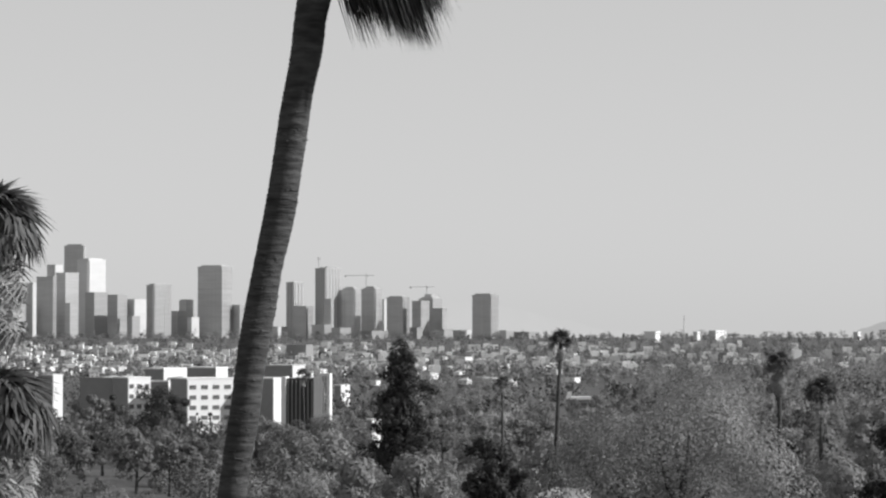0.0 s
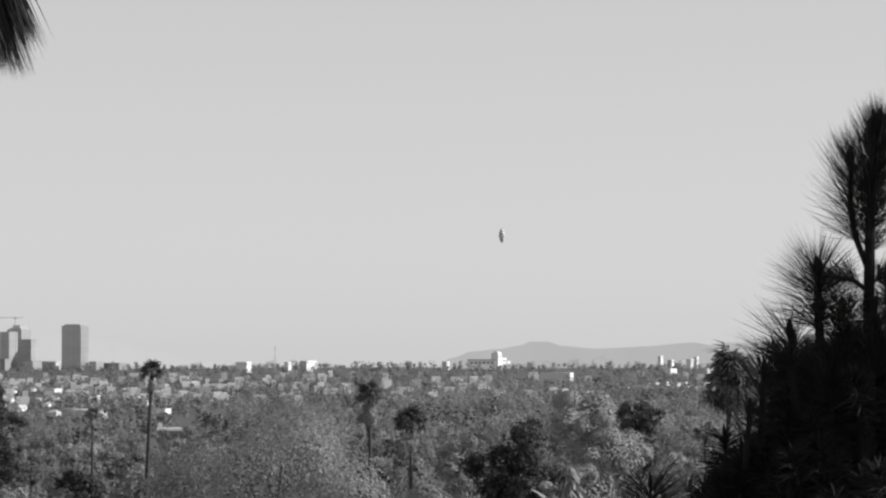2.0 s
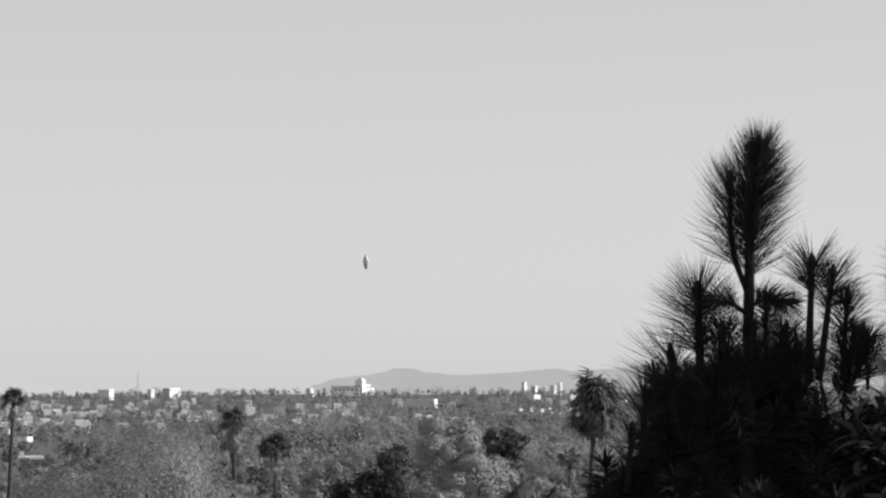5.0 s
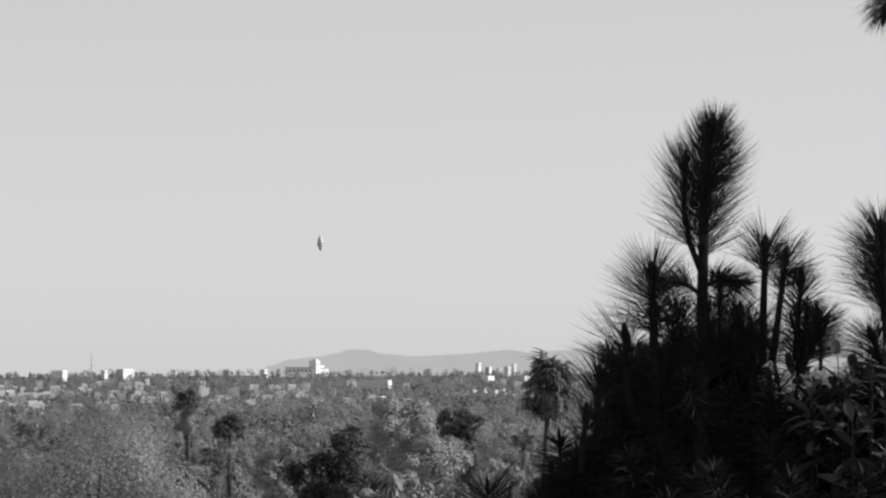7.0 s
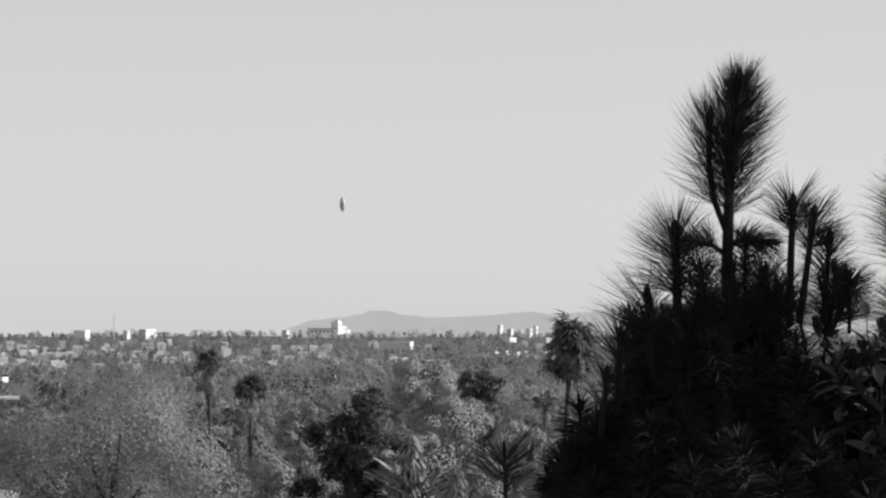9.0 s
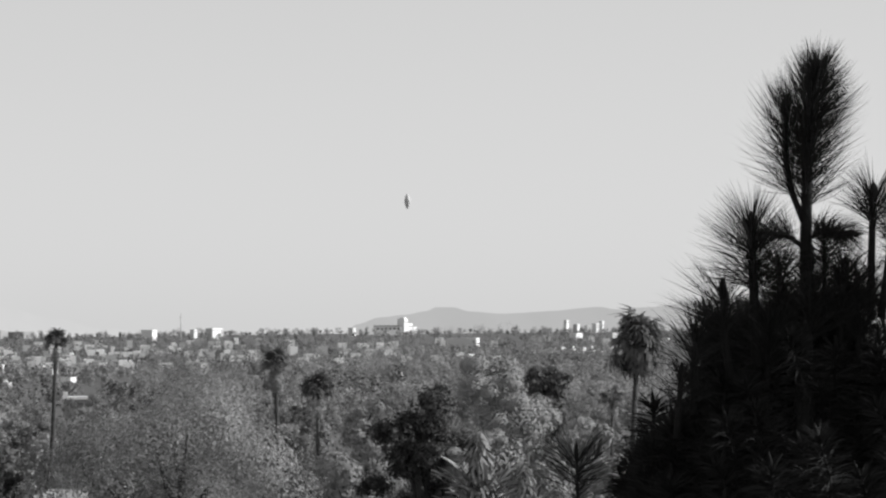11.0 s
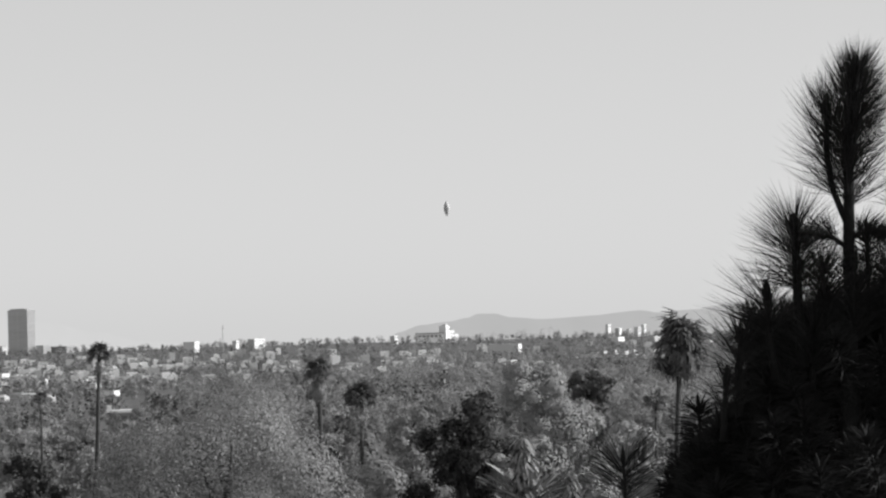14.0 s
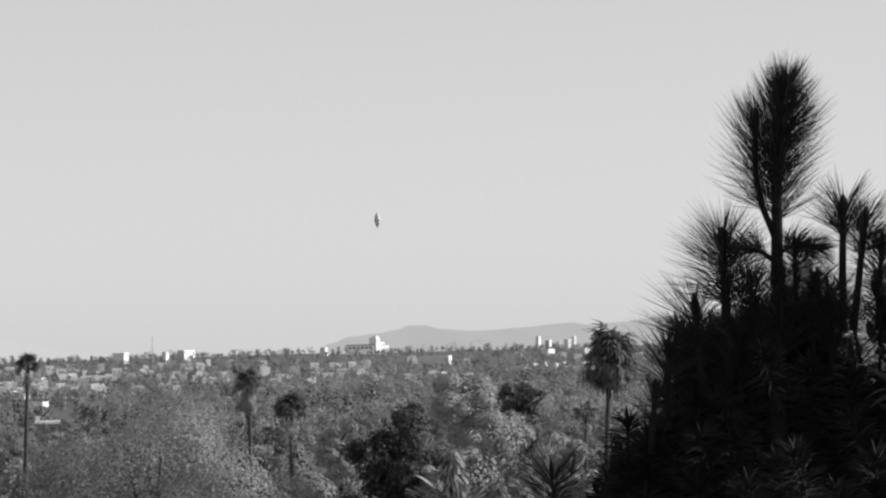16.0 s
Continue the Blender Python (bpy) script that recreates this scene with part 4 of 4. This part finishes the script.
tree((-43.17, 644.41, 4.16), 13.16, 3.63, "leafy tree before a ribbed hall", 2600, 0.250, M_LEAF, 71, 0.10, 14)
tree((-35.03, 623.61, 4.62), 12.62, 4.05, "dark leafy tree before a ribbed hall", 2600, 0.250, M_LEAF_SHADE, 72, 0.10, 14)
tree((-29.04, 665.21, 3.69), 14.33, 4.32, "leafy tree beside a ribbed hall", 2600, 0.250, M_LEAF, 73, 0.10, 14)
tree((-44.02, 582.01, 5.55), 13.08, 5.04, "leafy tree below a white building", 2600, 0.250, M_LEAF_SHADE, 74, 0.10, 14)
tree((54.65, 420.0, 8.80), 24.17, 2.36, "dark tree beside a fan palm", 2600, 0.200, M_LEAF_SHADE, 75, 0.20, 14)
tree((49.60, 300.0, 13.74), 17.82, 3.37, "broad leafy tree in the middle of the slope", 5000, 0.200, M_LEAF, 76, 0.20, 18)
tree((29.11, 210.0, 17.49), 11.64, 2.36, "spreading low tree with flat layers", 5000, 0.160, M_LEAF_SHADE, 77, 0.20, 18)
house((9.774, 200, land(0, 200)), 6.5, 6, 27.176 - land(0, 200) - 1.2, 1.5, -25, "pale-roofed house on the slope between trees", group="hillside houses")

# ---- strap-leaved plant ----
def strap_plant(at, height, radius, label, blades=60, seed=1):
    rng = np.random.default_rng(seed)
    t = thing("strap_leaved_plant", at, label, "plant")
    part("stem", tube([(0, 0, 0), (0.1, 0, height * 0.35), (0, 0, height * 0.6)], [0.2, 0.16, 0.1]), M_BARK, t)
    for i in range(blades):
        low = i % 3 == 0
        k0 = rng.uniform(0, 1)
        a = i * 2.399
        # a mound of hanging leaves over a ring of upright broad ones
        z0 = height * (rng.uniform(0.25, 0.5) if low else 0.45 + 0.53 * k0)
        l = radius * (rng.uniform(0.9, 1.35) if low else rng.uniform(0.4, 0.8) * (1.05 - 0.6 * k0))
        out = rng.uniform(0.25, 0.85) if low else rng.uniform(0.5, 1.0)
        up, sag = (rng.uniform(0.5, 1.25), 0.4) if low else (rng.uniform(0.2, 0.6), 1.0)
        w = radius * (rng.uniform(0.03, 0.055) if low else rng.uniform(0.018, 0.034))
        pts = []
        tw = rng.uniform(-0.9, 0.9)
        for k in (0, 0.3, 0.6, 0.85, 1.0):
            rr = l * k * out
            z = z0 + l * (up * k - sag * k * k)
            ww = w * (0.35 + 1.5 * k * (1.35 - k)) * (1.0 if k < 0.9 else 0.55)
            c, s = math.cos(a + tw * k), math.sin(a + tw * k)
            pts += [(c * rr - s * ww, s * rr + c * ww, z + ww * 0.3), (c * rr, s * rr, z - ww * 0.3), (c * rr + s * ww, s * rr - c * ww, z + ww * 0.3)]
        f = []
        for k in range(4):
            o = 3 * k
            f += [(o, o + 1, o + 4, o + 3), (o + 1, o + 2, o + 5, o + 4)]
        part("leaf", from_arrays("strap_leaf", pts, f, True), M_STRAP, t)


strap_plant((9.469, 45, 38.039 - 2.6), 2.6, 0.85, "pale clump of broad strap leaves below dark trees", 640, 4)
strap_plant((10.079, 44, 37.474 - 2.0), 2.0, 0.7, "pale strap-leaved plant half hidden by pine", 280, 5)


# ---- pine ----
pine = thing("pine_tree", (3.476, 10.0, land(0, 10)), "young dark long-needled pine with upright shoots", "pine")
PINE_AT = Vector(pine.location)


def shoot(path, needle, count, start, spread=42.0, seed=1, thick=0.012, droop=0.1, parent=None, width=0.0011, name="needles", lean=0.0, short=0.3, bundle=3):
    """A shoot with its needles: path in world places; needles grow from start (0..1) to the tip."""
    rng = np.random.default_rng(seed)
    parent = parent or pine
    origin = Vector(parent.location)
    p = np.array([Vector(q) - origin for q in path], float)
    seg = np.linalg.norm(np.diff(p, axis=0), axis=1)
    cum = np.concatenate([[0], np.cumsum(seg)]) / seg.sum()
    rad = np.linspace(thick * 1.5, thick, len(p))
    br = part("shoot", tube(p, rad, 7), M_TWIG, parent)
    # the bud at the tip
    d = p[-1] - p[-2]
    d /= np.linalg.norm(d)
    part("bud", tube([p[-1] - d * 0.02, p[-1] + d * 0.02, p[-1] + d * 0.045, p[-1] + d * 0.07], [thick, thick * 1.7, thick * 1.2, 0.002], 7), M_TWIG, br)
    count = count // bundle * bundle
    k = start + (1 - start) * np.repeat(rng.uniform(0, 1, count // bundle) ** 0.8, bundle)
    base = np.stack([np.interp(k, cum, p[:, i]) for i in range(3)], 1)
    ax = np.stack([np.interp(np.minimum(k + 0.03, 1.0), cum, p[:, i]) - np.interp(np.minimum(k + 0.03, 1.0) - 0.06, cum, p[:, i]) for i in range(3)], 1)
    ax /= np.linalg.norm(ax, axis=1)[:, None]
    r = np.repeat(rng.normal(0, 1, (count // bundle, 3)), bundle, axis=0) + rng.normal(0, 0.28 if bundle == 3 else 0.16, (count, 3))
    r -= (r * ax).sum(1)[:, None] * ax
    r /= np.linalg.norm(r, axis=1)[:, None]
    near_tip = np.clip((k - 0.75) / 0.25, 0, 1)
    th = np.radians(rng.normal(spread, 11, count) * (1 - 0.45 * near_tip))[:, None]
    way = ax * np.cos(th) + r * np.sin(th)
    way[:, 0] += lean
    ln = needle * rng.uniform(0.7, 1.12, (count, 1)) * (1 - short * near_tip)[:, None]
    mid = base + way * ln * 0.55
    tip = base + way * ln + np.array([0, 0, -1.0]) * ln * droop * rng.uniform(0.2, 1.6, (count, 1))
    side = np.cross(way, rng.normal(0, 1, (count, 3)))
    side /= np.linalg.norm(side, axis=1)[:, None]
    w = width
    v = np.stack([base - side * w, base + side * w, mid + side * w, mid - side * w, tip], 1).reshape(-1, 3)
    o = np.arange(count)[:, None] * 5
    f = (o + np.array([0, 1, 2, 3])).tolist() + (o + np.array([3, 2, 4])).tolist()
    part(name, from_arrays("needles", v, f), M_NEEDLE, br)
    return br


part("trunk", tube([Vector(q) - PINE_AT for q in ((PINE_AT.x, 10, PINE_AT.z - 0.3), (3.47, 10.00, 39.59), (3.48, 10.00, 39.98), (3.49, 10.00, 40.37))], [0.07, 0.045, 0.026, 0.019], 10), M_TWIG, pine)
N = 0.29
shoot([(3.484, 10.000, 40.172), (3.490, 10.000, 40.373), (3.502, 10.000, 40.712), (3.539, 10.000, 40.978)], N * 0.84, 2700, 0.30, 55, 100, 0.018, short=0.40, droop=-0.14, lean=0.06, bundle=5)
shoot([(3.482, 10.000, 40.363), (3.430, 10.000, 40.491), (3.406, 10.000, 40.638), (3.413, 10.000, 40.822)], N * 0.78, 420, 0.22, 48, 101, 0.010, short=0.2, droop=-0.1, lean=-0.05, bundle=5)
shoot([(3.275, 10.000, 39.784), (3.265, 10.000, 40.027), (3.259, 10.000, 40.344)], N * 0.98, 800, 0.50, 66, 102, 0.017, short=0.15, droop=0.02, bundle=6)
shoot([(3.160, 10.000, 39.737), (3.142, 10.000, 39.883), (3.134, 10.000, 40.077)], N * 0.88, 240, 0.50, 56, 103, 0.012, short=0.1, droop=-0.02, lean=-0.2, bundle=5)
shoot([(3.478, 10.000, 40.290), (3.551, 10.000, 40.324), (3.659, 10.000, 40.319)], N * 0.55, 399, 0.10, 38, 104, 0.008)
shoot([(3.473, 10.000, 40.270), (3.409, 10.000, 40.312), (3.320, 10.000, 40.320)], N * 0.55, 399, 0.10, 38, 105, 0.008)
shoot([(3.561, 10.000, 39.976), (3.564, 10.000, 40.148), (3.564, 10.000, 40.319)], N * 0.60, 427, 0.50, 64, 106, 0.007)
shoot([(3.758, 10.000, 39.975), (3.767, 10.000, 40.220), (3.778, 10.000, 40.467)], N * 0.85, 340, 0.76, 60, 107, 0.013, short=0.1, droop=0.08, bundle=6)
shoot([(3.804, 10.000, 39.974), (3.834, 10.000, 40.171), (3.871, 10.000, 40.418)], N * 0.80, 340, 0.66, 58, 108, 0.012, short=0.15, bundle=6)
shoot([(3.914, 10.000, 39.973), (3.927, 10.000, 40.171), (3.940, 10.000, 40.319)], N * 0.78, 420, 0.50, 56, 109, 0.010, bundle=6)
shoot([(3.907, 10.000, 39.875), (3.988, 10.000, 40.022), (4.021, 10.000, 40.133)], N * 0.80, 570, 0.35, 52, 110, 0.010)
shoot([(4.344, 10.000, 40.019), (4.325, 10.000, 40.268), (4.319, 10.000, 40.543)], N * 1.00, 1425, 0.25, 50, 111, 0.013)
shoot([(4.405, 10.000, 39.671), (4.329, 10.000, 39.920), (4.273, 10.000, 40.070)], N * 0.90, 570, 0.40, 50, 112, 0.011)
shoot([(3.002, 10.000, 39.595), (3.009, 10.000, 39.739), (3.016, 10.000, 39.904)], N * 0.88, 260, 0.50, 54, 113, 0.011, short=0.1, lean=-0.1, bundle=5)
shoot([(2.931, 10.000, 39.500), (2.942, 10.000, 39.620), (2.953, 10.000, 39.740)], N * 0.70, 200, 0.40, 48, 114, 0.010, bundle=5)
shoot([(2.525, 10.000, 39.126), (2.521, 10.000, 39.269), (2.518, 10.000, 39.431)], N * 0.85, 260, 0.45, 60, 115, 0.006, short=0.1, bundle=5)
shoot([(3.390, 10.000, 39.832), (3.379, 10.000, 39.978), (3.369, 10.000, 40.173)], N * 0.80, 665, 0.30, 52, 116, 0.010)
shoot([(3.621, 10.000, 39.829), (3.637, 10.000, 40.025), (3.652, 10.000, 40.172)], N * 0.80, 665, 0.30, 52, 117, 0.010)
shoot([(3.698, 10.000, 39.779), (3.713, 10.000, 39.951), (3.702, 10.000, 40.073)], N * 0.80, 570, 0.30, 52, 118, 0.010)
shoot([(3.492, 10.000, 39.782), (3.499, 10.000, 39.952), (3.509, 10.000, 40.099)], N * 0.80, 570, 0.30, 52, 119, 0.010)
shoot([(3.312, 10.000, 39.687), (3.319, 10.000, 39.832), (3.328, 10.000, 39.978)], N * 0.80, 570, 0.30, 52, 120, 0.010)
shoot([(4.334, 10.000, 41.721), (4.372, 10.000, 41.621), (4.352, 10.000, 41.520)], N * 0.60, 475, 0.30, 54, 121, 0.010)
# the dense dark lower part of the pine: many short shoots round it
mrng = np.random.default_rng(77)
edge = [(2.80, 39.30), (2.88, 39.52), (2.97, 39.66), (3.08, 39.76), (3.20, 39.86), (3.30, 39.98), (3.44, 40.08), (3.72, 40.07), (3.90, 39.98), (4.06, 39.94), (4.33, 40.00), (4.76, 40.04)]
floor_z = 39.157
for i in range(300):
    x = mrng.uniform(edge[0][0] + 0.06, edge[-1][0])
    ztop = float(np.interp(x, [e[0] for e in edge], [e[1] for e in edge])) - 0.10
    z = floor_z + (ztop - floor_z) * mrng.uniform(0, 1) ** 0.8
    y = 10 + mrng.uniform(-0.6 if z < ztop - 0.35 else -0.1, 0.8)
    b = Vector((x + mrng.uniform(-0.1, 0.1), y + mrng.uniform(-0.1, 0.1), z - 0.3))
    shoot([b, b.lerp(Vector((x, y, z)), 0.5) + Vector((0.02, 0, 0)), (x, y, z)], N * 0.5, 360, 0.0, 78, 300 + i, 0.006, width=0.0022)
# longer-needled shoots that fill the crown between the leaders
fill0, fill1 = Vector((3.21, 10.00, 39.92)), Vector((3.77, 10.00, 40.08))
for i in range(34):
    x = mrng.uniform(fill0.x, fill1.x)
    z = mrng.uniform(fill0.z, fill1.z - 0.25 * abs(x - (fill0.x + fill1.x) / 2))
    tip = Vector((x, 10.3 + mrng.uniform(-0.2, 0.5), z))
    b = tip + Vector((mrng.uniform(-0.08, 0.08), 0, -0.28))
    shoot([b, b.lerp(tip, 0.5) + Vector((0.015, 0, 0)), tip], N * 0.62, 240, 0.0, 62, 700 + i, 0.006, width=0.0018)
# thin side shoots between the stems on the sunny side
for i in range(16):
    tip = Vector((mrng.uniform(3.60, 4.10), 10.15 + mrng.uniform(-0.15, 0.3), mrng.uniform(39.98, 40.22)))
    b = tip + Vector((mrng.uniform(-0.06, 0.06), 0, -0.24))
    shoot([b, b.lerp(tip, 0.5) + Vector((0.01, 0, 0)), tip], N * 0.72, 150, 0.1, 62, 760 + i, 0.006, bundle=5)

# ---- broad-leaved shrub beside the pine ----
shrub = thing("shrub", (4.093, 9.85, land(0, 9.85)), "broad-leaved shrub with a few sunlit leaves", "shrub")
SH = Vector(shrub.location)


def shrub_leaf(rng, l, w):
    v, f = [], []
    for k in (0, 0.25, 0.5, 0.75, 1.0):
        ww = w * math.sin(math.pi * min(0.98, 0.06 + 0.9 * k)) ** 0.8
        z = -0.25 * l * k * k
        v += [(l * k, -ww, z + 0.25 * ww), (l * k, 0, z), (l * k, ww, z + 0.25 * ww)]
    for k in range(4):
        o = 3 * k
        f += [(o, o + 1, o + 4, o + 3), (o + 1, o + 2, o + 5, o + 4)]
    return from_arrays("shrub_leaf", v, f, True)


srng = np.random.default_rng(9)
LEAVES = [shrub_leaf(srng, 0.12, 0.019), shrub_leaf(srng, 0.10, 0.021), shrub_leaf(srng, 0.14, 0.023)]
for m in LEAVES:
    m.materials.append(M_SHRUB)
a0, a1 = Vector((3.82, 9.85, 39.40)), Vector((4.58, 9.85, 40.04))
for s in range(44):
    tip = Vector((a0.x + (a1.x - a0.x) * (s + 0.5) / 44 + srng.uniform(-0.05, 0.05), 9.85 + srng.uniform(-0.4, 0.5), 0))
    tip.z = a0.z + (a1.z - a0.z) * srng.uniform(0.55, 1.0) * min(1.0, 0.82 + 0.01 * s)
    base = Vector((SH.x + srng.uniform(-0.15, 0.15), 9.85, SH.z))
    mid = base.lerp(tip, 0.55) + Vector((srng.uniform(-0.1, 0.1), 0, 0.1))
    st = part("stem", tube([base - SH, mid - SH, tip - SH], [0.007, 0.004, 0.002], 6), M_TWIG, shrub)
    for i in range(12):
        k = 0.8 + 0.2 * i / 11
        p = (mid.lerp(tip, (k - 0.35) / 0.65)) - SH
        ob = part("leaf", LEAVES[i % 3], None, st)
        ob.matrix_basis = Matrix.Translation(p) @ Matrix.Rotation(i * 2.4 + srng.uniform(-0.4, 0.4), 4, "Z") @ Matrix.Rotation(radians(srng.uniform(-60, 30)), 4, "Y") @ Matrix.Rotation(srng.uniform(-0.6, 0.6), 4, "X")
